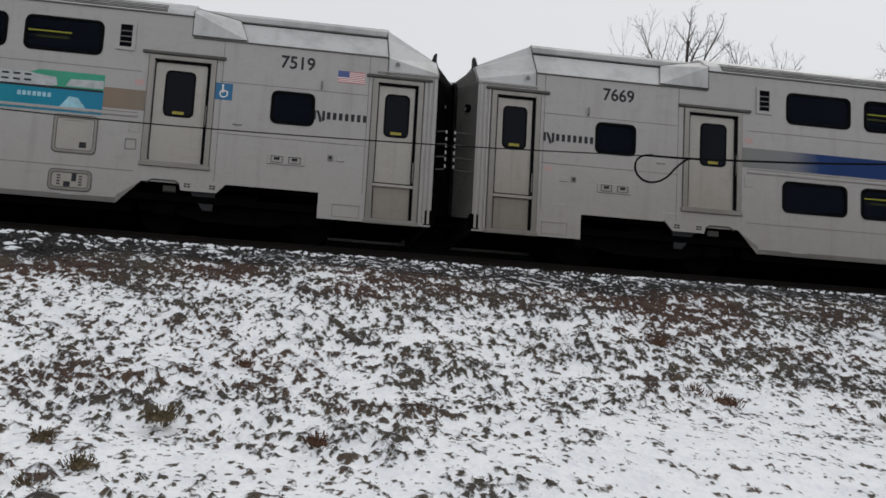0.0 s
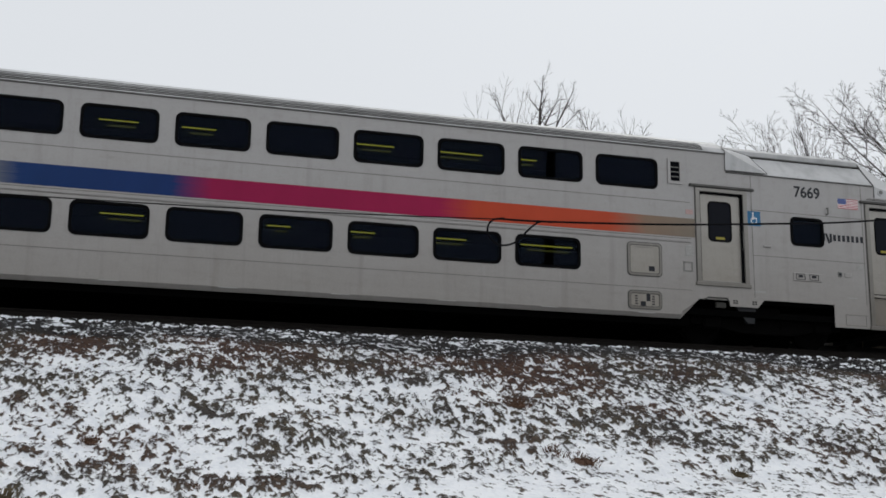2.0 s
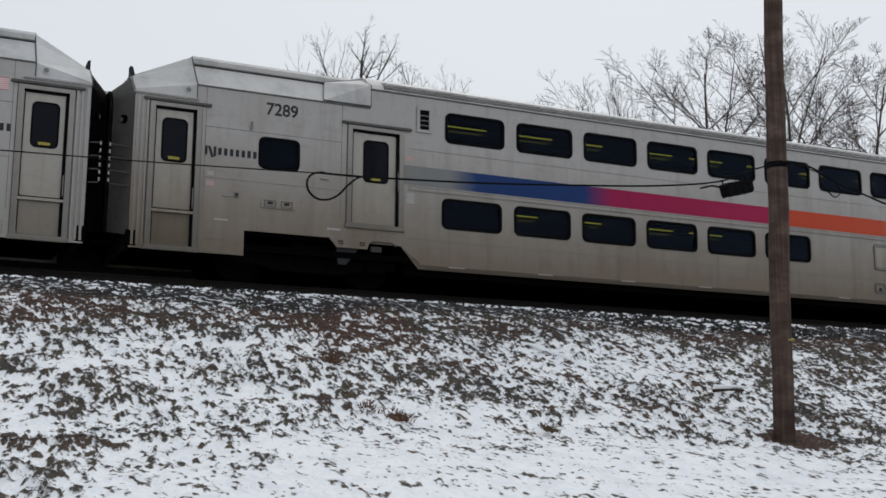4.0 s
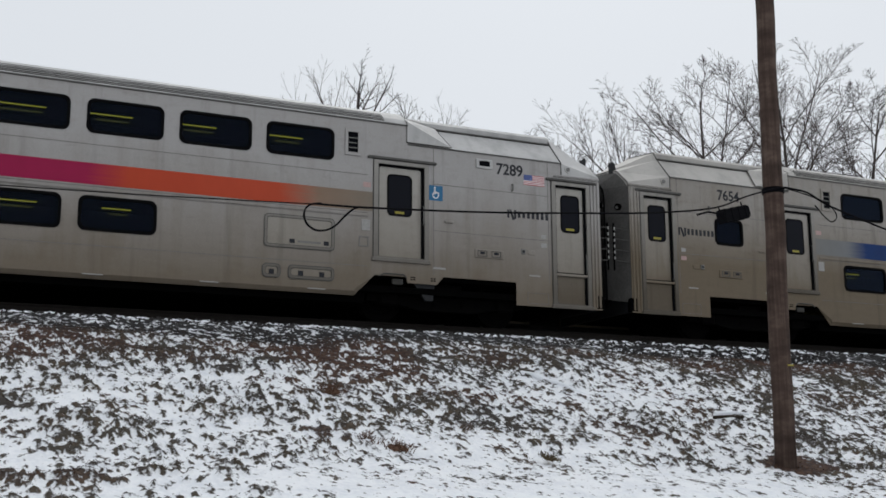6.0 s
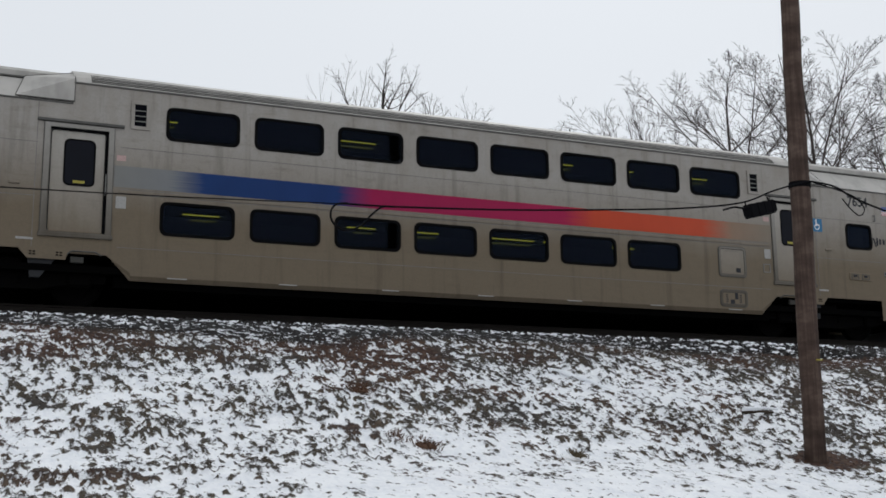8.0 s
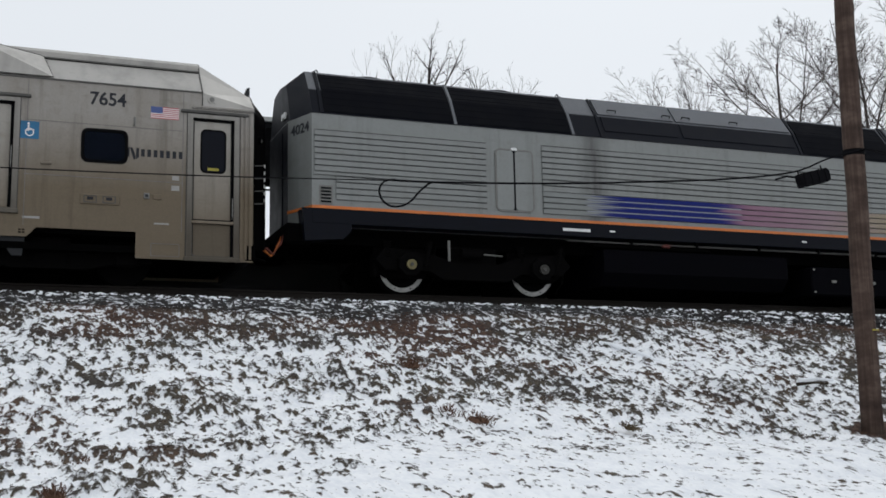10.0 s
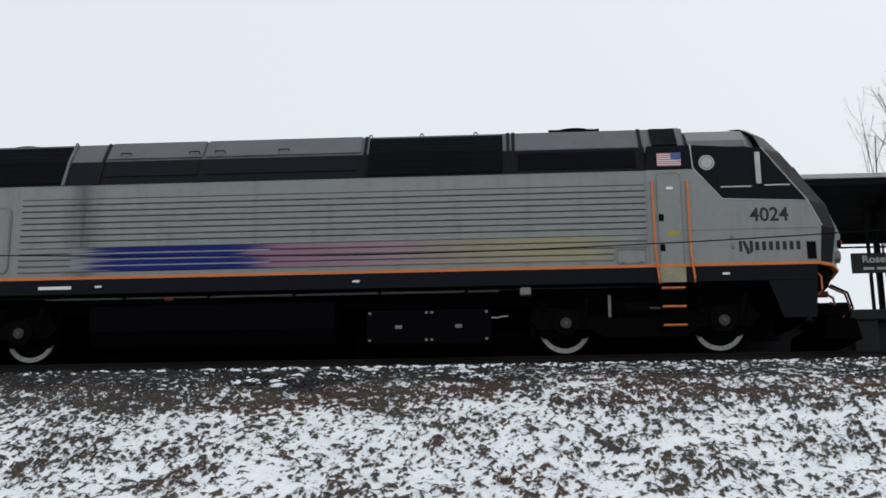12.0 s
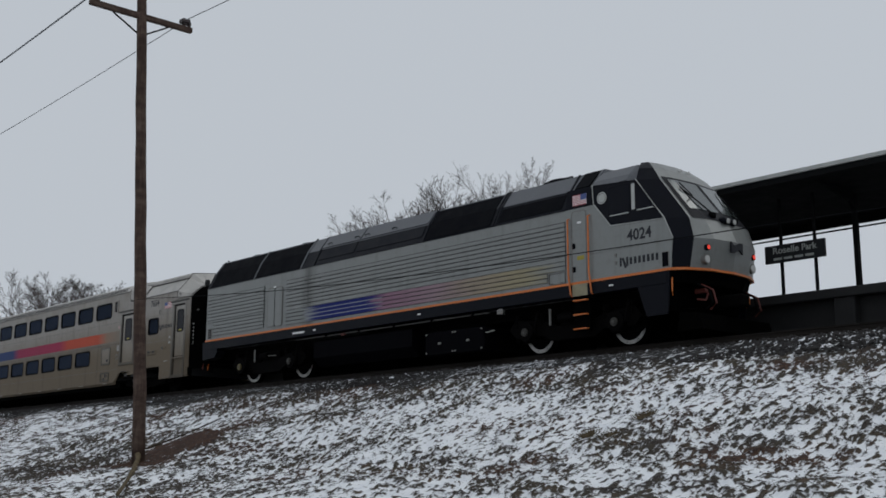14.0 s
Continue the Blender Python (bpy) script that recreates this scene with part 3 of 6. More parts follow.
def build_ballast():
    """Loose stones on the shoulder of the track, and thin crusts of snow lying on them."""
    rng = np.random.default_rng(5)
    shape = [(1, 0, 0), (0, 1, 0), (-1, 0, 0), (0, -1, 0), (0, 0, 1), (0, 0, -1)]
    tri = [(0, 1, 4), (1, 2, 4), (2, 3, 4), (3, 0, 4), (1, 0, 5), (2, 1, 5), (3, 2, 5), (0, 3, 5)]
    co, faces = [], []
    for _ in range(11000):
        x, y = rng.uniform(-52, 26), rng.uniform(-2.3, -0.3)
        r, z, a = rng.uniform(0.02, 0.055), surface_z(x, y) + 0.01, rng.uniform(0, 6.28)
        sc = rng.uniform(0.6, 1.3, 3) * r * np.array([1, 1, 0.8])
        b = len(co)
        for vx, vy, vz in shape:
            j = rng.uniform(0.75, 1.2)
            ux, uy = vx * sc[0] * j, vy * sc[1] * j
            co.append((x + ux * math.cos(a) - uy * math.sin(a), y + ux * math.sin(a) + uy * math.cos(a), z + vz * sc[2] * j))
        faces.extend([(b + p, b + q, b + r2) for p, q, r2 in tri])
    me = bpy.data.meshes.new("ballast")
    me.from_pydata(co, [], faces)
    me.materials.append(M_STONE)
    tagged(new("ballast", me), "dark crushed stone ballast on the track shoulder", "gravel", kind="stuff")
    co, faces = [], []
    for _ in range(3000):
        x = rng.uniform(-52, 26)
        y = -0.32 - abs(rng.normal(0, 0.2)) if rng.random() < 0.4 else rng.uniform(-2.4, -0.35)
        # the stones lie bare further along the line
        if rng.random() < min(0.97, max(0.0, (-2.0 - x) / 9.0)):
            continue
        r = 0.02 + 0.085 * rng.random() ** 2.5
        b, z = len(co), surface_z(x, y) + 0.012
        co.append((x, y, z + 0.018 + 0.12 * r))
        for k in range(9):
            a, j = 2 * math.pi * k / 9, rng.uniform(0.55, 1.25) * r
            px, py = x + 1.7 * j * math.cos(a), y + j * math.sin(a)
            co.append((px, py, surface_z(px, py) + 0.004))
        for k in range(9):
            faces.append((b, b + 1 + k, b + 1 + (k + 1) % 9))
    me = bpy.data.meshes.new("snow_crust")
    me.from_pydata(co, [], faces)
    me.materials.append(M_SNOWCAP)
    tagged(new("snow_crust", me), "broken crusts of snow on the ballast", "snow", kind="stuff")


build_tufts()
build_ballast()


def build_track():
    for k, y in enumerate((1.525 - 0.7525, 1.525 + 0.7525)):
        w = 0.036
        bm = prism([(y - 0.075, -0.17), (y + 0.075, -0.17), (y + 0.075, -0.155), (y + 0.01, -0.14), (y + 0.01, -0.04), (y + w, -0.03), (y + w, 0.0), (y - w, 0.0), (y - w, -0.03), (y - 0.01, -0.04), (y - 0.01, -0.14), (y - 0.075, -0.155)], -200, 160, "x")
        tagged(part("rail", bm, M_STEEL), "worn steel railway rail on timber ties", "rail", "rails", "structure")
    me = None
    for j in range(150):
        x = -56 + 0.55 * j
        if me is None:
            ob = part("railway_tie", box(-0.115, 0.115, 0.22, 2.83, -0.33, -0.17, 0.012), M_TIE)
            me = ob.data
        else:
            ob = new("railway_tie", me)
        ob.location.x = x
        tagged(ob, "dark creosoted timber tie bedded in ballast", "railway tie", "ties under the rails", "structure")


build_track()


def build_platform():
    base = empty("platform", pose(0, 0, 0), "concrete high-level station platform beyond the track, shade in its colour", "platform")
    base["kind"] = "structure"
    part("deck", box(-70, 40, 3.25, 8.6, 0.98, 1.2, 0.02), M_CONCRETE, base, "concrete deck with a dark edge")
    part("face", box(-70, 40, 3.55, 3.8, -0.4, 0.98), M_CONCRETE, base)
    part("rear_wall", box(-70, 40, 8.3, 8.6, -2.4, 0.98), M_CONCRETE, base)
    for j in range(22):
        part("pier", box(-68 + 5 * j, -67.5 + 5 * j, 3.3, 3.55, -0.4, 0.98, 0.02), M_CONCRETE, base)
    can = empty("platform_canopy", pose(0, 0, 1.2), "long steel platform canopy, shade in its colour, with a pale roof edge", "canopy")
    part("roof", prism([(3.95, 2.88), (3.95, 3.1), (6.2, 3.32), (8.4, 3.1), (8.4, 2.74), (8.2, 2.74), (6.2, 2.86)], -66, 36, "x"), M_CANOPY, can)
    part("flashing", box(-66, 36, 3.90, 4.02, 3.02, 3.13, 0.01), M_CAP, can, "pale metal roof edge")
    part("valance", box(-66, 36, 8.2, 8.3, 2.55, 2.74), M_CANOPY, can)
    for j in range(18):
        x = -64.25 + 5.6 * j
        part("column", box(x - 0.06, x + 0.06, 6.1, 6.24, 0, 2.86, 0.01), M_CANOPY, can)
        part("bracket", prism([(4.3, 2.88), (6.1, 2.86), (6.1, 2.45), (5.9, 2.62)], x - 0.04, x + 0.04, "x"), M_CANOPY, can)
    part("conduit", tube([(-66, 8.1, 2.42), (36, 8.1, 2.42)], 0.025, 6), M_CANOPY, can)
    # station name boards on pairs of posts
    for x in (-15.07, 8.52):
        sg = empty("station_sign", pose(x, 5.3, 1.2), "dark station name board with pale lettering between two posts", "sign", "name boards on the platform")
        part("board", box(-0.85, 0.85, -0.03, 0.03, 1.18, 1.64, 0.008), M_DARKEND, sg)
        part("lettering", lettering("Roselle", 0.23, (-0.62, -0.032, 1.42), 0.74), M_CAP, sg, "pale station name")
        part("lettering", lettering("Park", 0.23, (0.20, -0.032, 1.42), 0.42), M_CAP, sg, "pale station name")
        for j in range(4):
            part("lettering_bar", box(-0.6 + 0.3 * j, -0.36 + 0.3 * j, -0.034, -0.03, 1.25, 1.31), M_CAP, sg)
        for dx in (-0.42, 0.53):
            part("post", box(dx - 0.035, dx + 0.035, 0.03, 0.10, 0, 2.87, 0.005), M_CANOPY, sg)
    board = empty("notice_board", pose(-4.25, 5.6, 1.2), "narrow upright notice case seen edge-on on the platform", "notice board")
    part("case", box(-0.05, 0.05, -0.55, 0.55, 0.55, 1.75, 0.015), M_DARKEND, board)
    part("glass", box(0.05, 0.056, -0.48, 0.48, 0.62, 1.68), M_CAP, board, "pale notice under glass")
    for dy in (-0.45, 0.45):
        part("post", box(-0.03, 0.03, dy - 0.03, dy + 0.03, 0, 0.55), M_CANOPY, board)


build_platform()


# ---------------------------------------------------------------- passenger cars
END = 12.57
WIN_X = [-6.41 + 1.648 * k for k in range(8)]
WIN_W = 1.365


def window(x0, x1, z0, z1, parent, r=0.13, pane=None, gasket=0.055):
    """Rubber gasket round a dark tinted pane set into the side."""
    w = part("window", ring(round_rect(x0, x1, z0, z1, r), round_rect(x0 + gasket, x1 - gasket, z0 + gasket, z1 - gasket, r - 0.02), -0.012, 0.03), M_RUBBER, parent, "dark tinted window in a black gasket")
    part("pane", prism(round_rect(x0 + 0.02, x1 - 0.02, z0 + 0.02, z1 - 0.02, r - 0.02), 0.012, 0.018), pane or M_GLASS, w)
    return w


def plug_door(x0, x1, z0, z1, wx0, wx1, wz0, wz1, parent, tone, low=None):
    """Sliding plug door: frame, leaf, dark window with a yellow sticker, rain gutter."""
    sill = low or z0
    d = part("door", ring([(x0, z0), (x1, z0), (x1, z1), (x0, z1)], [(x0 + 0.09, z0 + 0.05), (x1 - 0.09, z0 + 0.05), (x1 - 0.09, z1 - 0.07), (x0 + 0.09, z1 - 0.07)], -0.035, 0.05), M_FRAME[tone], parent, "closed plug door with a tall dark window")
    # dark ring paints the shade in the gap round the leaf
    part("shadow_gap", ring(round_rect(x0 + 0.085, x1 - 0.085, z0 + 0.045, z1 - 0.065, 0.07), round_rect(x0 + 0.112, x1 - 0.112, z0 + 0.06, z1 - 0.10, 0.06), 0.002, 0.055), M_GUTTER, d)
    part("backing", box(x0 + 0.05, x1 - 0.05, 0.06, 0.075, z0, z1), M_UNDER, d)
    leaf = part("leaf", prism(round_rect(x0 + 0.125, x1 - 0.138, sill + 0.062, z1 - 0.11, 0.07 if not low else 0.03), 0.034, 0.07), M_DOOR[tone], d)
    part("gasket", ring(round_rect(wx0, wx1, wz0, wz1, 0.1), round_rect(wx0 + 0.03, wx1 - 0.03, wz0 + 0.03, wz1 - 0.03, 0.08), 0.026, 0.038), M_RUBBER, leaf)
    part("pane", prism(round_rect(wx0 + 0.02, wx1 - 0.02, wz0 + 0.02, wz1 - 0.02, 0.08), 0.030, 0.036), M_DARKPANE, leaf)
    mid = (wx0 + wx1) / 2
    part("sticker", box(mid - 0.10, mid + 0.10, 0.0255, 0.0295, wz0 + 0.05, wz0 + 0.10), M_YELLOW, leaf, "yellow sticker")
    if low:
        part("trap_panel", prism(round_rect(x0 + 0.098, x1 - 0.112, z0 + 0.052, low - 0.02, 0.012), 0.026, 0.06), M_TRAP[tone], d)
        part("step_plate", box(x0 + 0.09, x1 - 0.09, -0.03, 0.06, low - 0.015, low + 0.04, 0.008), M_DOOR[tone], d, "metal step plate")
        part("step_gap", box(x0 + 0.1, x1 - 0.1, -0.012, 0.05, low + 0.04, low + 0.062), M_RUBBER, d)
    part("frame_seam", ring([(x0 - 0.014, z0 - 0.014), (x1 + 0.014, z0 - 0.014), (x1 + 0.014, z1 + 0.014), (x0 - 0.014, z1 + 0.014)], [(x0, z0), (x1, z0), (x1, z1), (x0, z1)], -0.010, 0.0), M_GUTTER, d)
    # right seal is widened in black to carry the recess shade too
    part("door_seal", box(x1 - 0.145, x1 - 0.092, -0.006, 0.05, z0 + 0.05, z1 - 0.07), M_RUBBER, d, "wide black door seal with the recess shade")
    part("door_seal", box(x0 + 0.092, x0 + 0.125, 0.012, 0.05, z0 + 0.05, z1 - 0.07), M_RUBBER, d)
    part("threshold", box(x0 - 0.035, x1 + 0.035, -0.045, 0.02, z0 - 0.045, z0 + 0.03, 0.008), M_FRAME[tone], d)
    # black head strip: seal plus painted shade below the door head
    part("head_seal", box(x0 + 0.10, x1 - 0.09, -0.006, 0.05, z1 - 0.115, z1 - 0.06), M_RUBBER, d)
    part("grab_rail", tube([(x1 - 0.12, -0.01, z0 + 0.75), (x1 - 0.12, -0.05, z0 + 0.78), (x1 - 0.12, -0.05, z0 + 1.1), (x1 - 0.12, -0.01, z0 + 1.13)], 0.011, 6), M_TRIM, d)
    part("gutter", box(x0 - 0.13, x1 + 0.17, -0.06, 0.03, z1 + 0.015, z1 + 0.07, 0.012), M_GUTTER, d)
    return d


def hatch(x0, x1, z0, z1, parent, tone, inner=True):
    h = part("hatch", ring(round_rect(x0, x1, z0, z1, 0.085), round_rect(x0 + 0.016, x1 - 0.016, z0 + 0.016, z1 - 0.016, 0.075), -0.016, 0.01), M_GUTTER, parent, "rounded service hatch with a raised rim")
    part("rim", ring(round_rect(x0 + 0.016, x1 - 0.016, z0 + 0.016, z1 - 0.016, 0.075), round_rect(x0 + 0.055, x1 - 0.055, z0 + 0.055, z1 - 0.055, 0.05), -0.022, 0.0), M_FRAME[tone], h)
    part("groove", ring(round_rect(x0 + 0.055, x1 - 0.055, z0 + 0.055, z1 - 0.055, 0.05), round_rect(x0 + 0.070, x1 - 0.070, z0 + 0.070, z1 - 0.070, 0.04), -0.008, 0.0), M_GUTTER, h)
    part("panel", prism(round_rect(x0 + 0.069, x1 - 0.069, z0 + 0.069, z1 - 0.069, 0.04), -0.012, 0.005), M_DOOR[tone], h)
    return h


def wheelset(parent, x, tyre_mat, r=0.46, bolts=False):
    """Axle with two wheels; turns about its own centre."""
    ws = part("wheelset", tube([(0, -1.0, 0), (0, 1.0, 0)], 0.08, 10), M_TRUCK, parent)
    ws.location = (x, 1.525, r)
    for y in (-0.79, 0.67):
        sec = []
        for rr, dy in ((0.10, 0.0), (r * 0.55, 0.02), (r - 0.10, 0.0), (r, 0.0), (r, 0.09), (r + 0.025, 0.10), (r + 0.025, 0.13), (r - 0.1, 0.13), (0.10, 0.13)):
            sec.append([(rr * math.cos(a), y + dy, rr * math.sin(a)) for a in [2 * math.pi * k / 32 for k in range(32)]])
        part("wheel", loft(sec, True), M_TRUCK, ws)
        if y < 0:
            rim = ring([((r - 0.04) * math.cos(2 * math.pi * k / 40), (r - 0.04) * math.sin(2 * math.pi * k / 40)) for k in range(40)],
                       [((r - 0.125) * math.cos(2 * math.pi * k / 40), (r - 0.125) * math.sin(2 * math.pi * k / 40)) for k in range(40)], y - 0.012, y + 0.0)
            part("rim", rim, tyre_mat, ws, "bright worn wheel rim" if bolts else "")
            if bolts:
                for k in range(8):
                    a = 2 * math.pi * k / 8
                    part("bolt", disc((r - 0.085) * math.cos(a), (r - 0.085) * math.sin(a), 0.014, y - 0.022, y - 0.01, 8), M_UNDER, ws)
    return ws


def car_truck(car, x, wheels):
    """Two-axle truck under one end of a car, shade put into its dark colour."""
    t = part("truck", box(x - 0.35, x + 0.35, 0.35, 2.7, 0.42, 0.78, 0.03), M_TRUCK, car, "two-axle truck, shade under the car put into its black")
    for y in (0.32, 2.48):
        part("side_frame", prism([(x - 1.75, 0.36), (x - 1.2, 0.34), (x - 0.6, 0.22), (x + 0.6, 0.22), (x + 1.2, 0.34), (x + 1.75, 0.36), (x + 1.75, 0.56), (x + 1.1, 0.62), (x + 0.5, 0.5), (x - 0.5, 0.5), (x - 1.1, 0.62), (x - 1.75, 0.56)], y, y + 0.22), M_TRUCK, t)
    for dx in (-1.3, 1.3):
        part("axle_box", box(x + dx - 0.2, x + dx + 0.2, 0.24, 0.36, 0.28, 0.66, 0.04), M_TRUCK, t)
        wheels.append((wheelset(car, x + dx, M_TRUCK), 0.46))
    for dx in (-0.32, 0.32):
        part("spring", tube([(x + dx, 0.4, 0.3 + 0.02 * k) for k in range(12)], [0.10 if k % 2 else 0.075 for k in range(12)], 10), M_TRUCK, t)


def passenger_car(number, tone, wide_hatch=False, advert=False):
    car = empty("passenger_car", pose(0, 0, 0), {"clean": "pale silver double-deck passenger car with a teal advert and grey stripe", "light": "clean silver double-deck passenger car with a rainbow stripe",
                "dusty": "dusty silver double-deck passenger car with a rainbow stripe and wide hatch", "dirty": "dirt-brown silver double-deck passenger car with a rainbow stripe"}[tone], "train car", "cars of the train")
    side, roof = M_SIDE[tone], M_ROOFS[tone]
    wheels = []
    lowers = WIN_X[:6] if wide_hatch else WIN_X[:7]
    holes = [(x + 0.045, x + WIN_W - 0.045, 3.055, 3.605) for x in WIN_X] + [(x - 0.015, x + WIN_W - 0.105, 1.285, 1.825) for x in lowers]
    small = [(-10.27, -9.46)] + ([] if wide_hatch else [(9.52, 10.32)])
    holes += [(a + 0.045, b - 0.045, 2.115, 2.645) for a, b in small]
    for s in (-1, 1):
        holes += [(min(s * 7.42, s * 8.40), max(s * 7.42, s * 8.40), 1.21, 3.05), (min(s * 11.46, s * 12.20), max(s * 11.46, s * 12.20), 0.48, 3.02)]

    def inside(x, z):
        for a, b, c, d in holes:
            if a < x < b and c < z < d:
                return False
        ax = abs(x)
        if x > 11.61 or x < -11.45:
            return 0.40 < z < 3.27
        if ax > 8.05:
            top, low = 3.53, (0.40 if ax > 10.49 else 0.87)
        else:
            top, low = 3.91, (0.40 if ax < 6.95 else 0.82 if ax > 7.36 else 0.40)
        if 6.95 < ax < 7.36 and z < 0.82:
            return False
        if 7.36 <= ax <= 8.80 and z < 0.78:
            return False
        return low < z < top

    xs = [-END, END] + [s * v for s in (-1, 1) for v in (11.61 if s > 0 else 11.45, 10.49, 8.80, 8.05, 7.36, 6.95)] + [h[k] for h in holes for k in (0, 1)]
    zs = [0.40, 0.53, 0.78, 0.82, 0.87, 3.27, 3.53, 3.91] + [h[k] for h in holes for k in (2, 3)]
    bm = sheet(xs, zs, inside)
    for s in (-1, 1):
        v = [bm.verts.new(p) for p in ((s * 6.95, 0, 0.40), (s * 6.95, 0, 0.53), (s * 6.95, 0, 0.78), (s * 6.95, 0, 0.82), (s * 7.36, 0, 0.82))]
        bm.faces.new(v)
    bmesh.ops.remove_doubles(bm, verts=bm.verts, dist=0.0005)
    for v in bm.verts:
        # the skirt of the low middle part tucks in
        if v.co.z < 0.45 and abs(v.co.x) < 7:
            v.co.y += 0.06
    bmesh.ops.solidify(bm, geom=bm.faces[:], thickness=0.02)
    part("side_wall", bm, side, car)
    part("far_side", box(-END, END, 3.01, 3.05, 0.45, 3.5), side, car)
    part("upper_far_side", box(-8.05, 8.05, 3.01, 3.05, 3.5, 3.91), side, car)
    # roof
    arc = [(0.0, 3.90), (0.02, 3.95), (0.10, 4.05), (0.25, 4.17), (0.5, 4.29), (1.0, 4.40), (1.525, 4.46)]
    arc = arc + [(3.05 - y, z) for y, z in reversed(arc[:-1])]
    part("roof", prism(arc, -8.05, 8.05, "x"), roof, car, "pale ribbed roof")
    part("roof_drip", box(-8.05, 8.05, -0.022, 0.0, 3.895, 3.92), M_GUTTER, car)
    for y, z in ((0.030, 3.968), (0.062, 4.006), (0.096, 4.048), (0.150, 4.090), (0.215, 4.138)):
        part("roof_rib", tube([(-7.75, y, z), (7.55, y, z)], 0.012, 6), M_GUTTER, car)
    for s in (-1, 1):
        joint = 11.62 if s > 0 else 11.46
        low = [(0.0, 3.52), (0.45, 4.02), (0.52, 4.04), (0.5, 4.18), (0.58, 4.25), (1.525, 4.35)]
        low = low + [(3.05 - y, z) for y, z in reversed(low[:-1])]
        part("end_roof", prism(low, s * 8.05, s * joint, "x"), roof, car, "sloping pale roof over the end")
        part("roof_lip", box(min(s * 8.1, s * joint), max(s * 8.1, s * joint), 0.43, 0.5, 4.035, 4.06), M_GUTTER, car)
        part("roof_drip", box(min(s * 8.05, s * joint), max(s * 8.05, s * joint), -0.02, 0.0, 3.505, 3.53), M_GUTTER, car)
        # fairing from the tall middle down to the low end
        bm = bmesh.new()
        p = [bm.verts.new(q) for q in ((s * 8.03, -0.012, 3.56), (s * 8.03, -0.012, 3.99), (s * 8.03, 0.45, 4.23), (s * 9.02, -0.012, 3.56), (s * 8.86, 0.45, 4.07))]
        for f in ((0, 1, 3), (1, 2, 4), (1, 4, 3), (0, 3, 4, 2), (0, 2, 1)):
            bm.faces.new([p[k] for k in f])
        part("fairing", bm, roof, car, "pale wedge-shaped roof fairing")
        edge = [(s * 8.03, -0.012, 3.56), (s * 9.02, -0.012, 3.56), (s * 8.86, 0.45, 4.07), (s * 8.03, 0.45, 4.23)]
        part("fairing_seam", tube(edge, 0.009, 6), M_GUTTER, car)
        part("fairing_seam", tube([(s * 8.03, -0.014, 3.54), (s * 8.03, -0.014, 3.99), (s * 8.03, 0.44, 4.235)], 0.009, 6), M_GUTTER, car)
        # hood that falls to the gangway
        a = [(0.0, 3.27), (0.0, 3.52), (0.45, 4.03), (0.58, 4.23), (1.525, 4.33)]
        b = [(0.0, 3.22), (0.02, 3.30), (0.40, 3.62), (0.6, 3.70), (1.525, 3.76)]
        sect = []
        for x, pr in ((joint, a), (END + 0.02, b)):
            sect.append([(s * x, y, z) for y, z in pr + [(3.05 - y, z) for y, z in reversed(pr[:-1])]])
        part("hood_joint", tube([(s * joint, y - 0.004, z + 0.004) for y, z in a], 0.013, 6), M_GUTTER, car)
        part("hood_rim", tube([(s * (END + 0.015), y, z) for y, z in b], 0.012, 6), M_GUTTER, car)
        part("hood", loft(sect), roof, car, "pale sloping hood over the end door")
        part("hood_seam", ring(round_rect(min(s * 11.43, s * END), max(s * 11.43, s * END), 3.205, 3.235, 0.01), round_rect(min(s * 11.44, s * 12.56), max(s * 11.44, s * 12.56), 3.21, 3.23, 0.008), -0.012, 0.01), M_GUTTER, car)
        part("marker_light", disc(s * (joint + 0.17), 3.40, 0.075, -0.012, 0.03, 18), roof, car, "round socket for a marker light")
        part("marker_lens", disc(s * (joint + 0.17), 3.40, 0.045, -0.022, -0.012, 14), M_TRIM, car)
        part("tail_fin", prism([(s * 12.45, 3.5), (s * 12.60, 3.5), (s * 12.60, 3.88), (s * 12.55, 3.86)], 0.55, 0.72), M_DARKEND, car, "dark upright fin")
        # end wall, gangway diaphragm, handrails, coupler
        part("end_wall", box(min(s * 12.50, s * 12.57), max(s * 12.50, s * 12.57), 0.03, 3.02, 0.42, 3.27), M_DARKEND, car)
        dia = part("diaphragm", ring([(0.8, 0.75), (2.25, 0.75), (2.25, 3.35), (0.8, 3.35)], [(1.05, 0.9), (2.0, 0.9), (2.0, 3.1), (1.05, 3.1)], 0, 0.38), M_RUBBER, car, "black ribbed gangway diaphragm")
        for v in dia.data.vertices:
            x, y, z = v.co
            v.co = (s * (12.57 + y), x, z)
        for y in (0.86, 2.19):
            part("bellows_fold", box(min(s * 12.6, s * 12.945), max(s * 12.6, s * 12.945), y - 0.09, y + 0.09, 0.85, 3.3, 0.03), M_RUBBER, dia)
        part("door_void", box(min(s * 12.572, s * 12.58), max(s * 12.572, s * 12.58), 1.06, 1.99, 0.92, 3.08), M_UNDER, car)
        # chamfered shroud that narrows from the car's end to the diaphragm
        rim = [(0.02, 0.62), (0.02, 3.22), (0.16, 3.38), (0.42, 3.60), (0.85, 3.70), (1.525, 3.74)]
        tip = [(0.50, 0.72), (0.50, 3.02), (0.56, 3.22), (0.70, 3.36), (0.95, 3.44), (1.525, 3.46)]
        back = [(0.80, 0.80), (0.80, 2.9), (0.86, 3.05), (0.95, 3.15), (1.1, 3.2), (1.525, 3.22)]
        rows = []
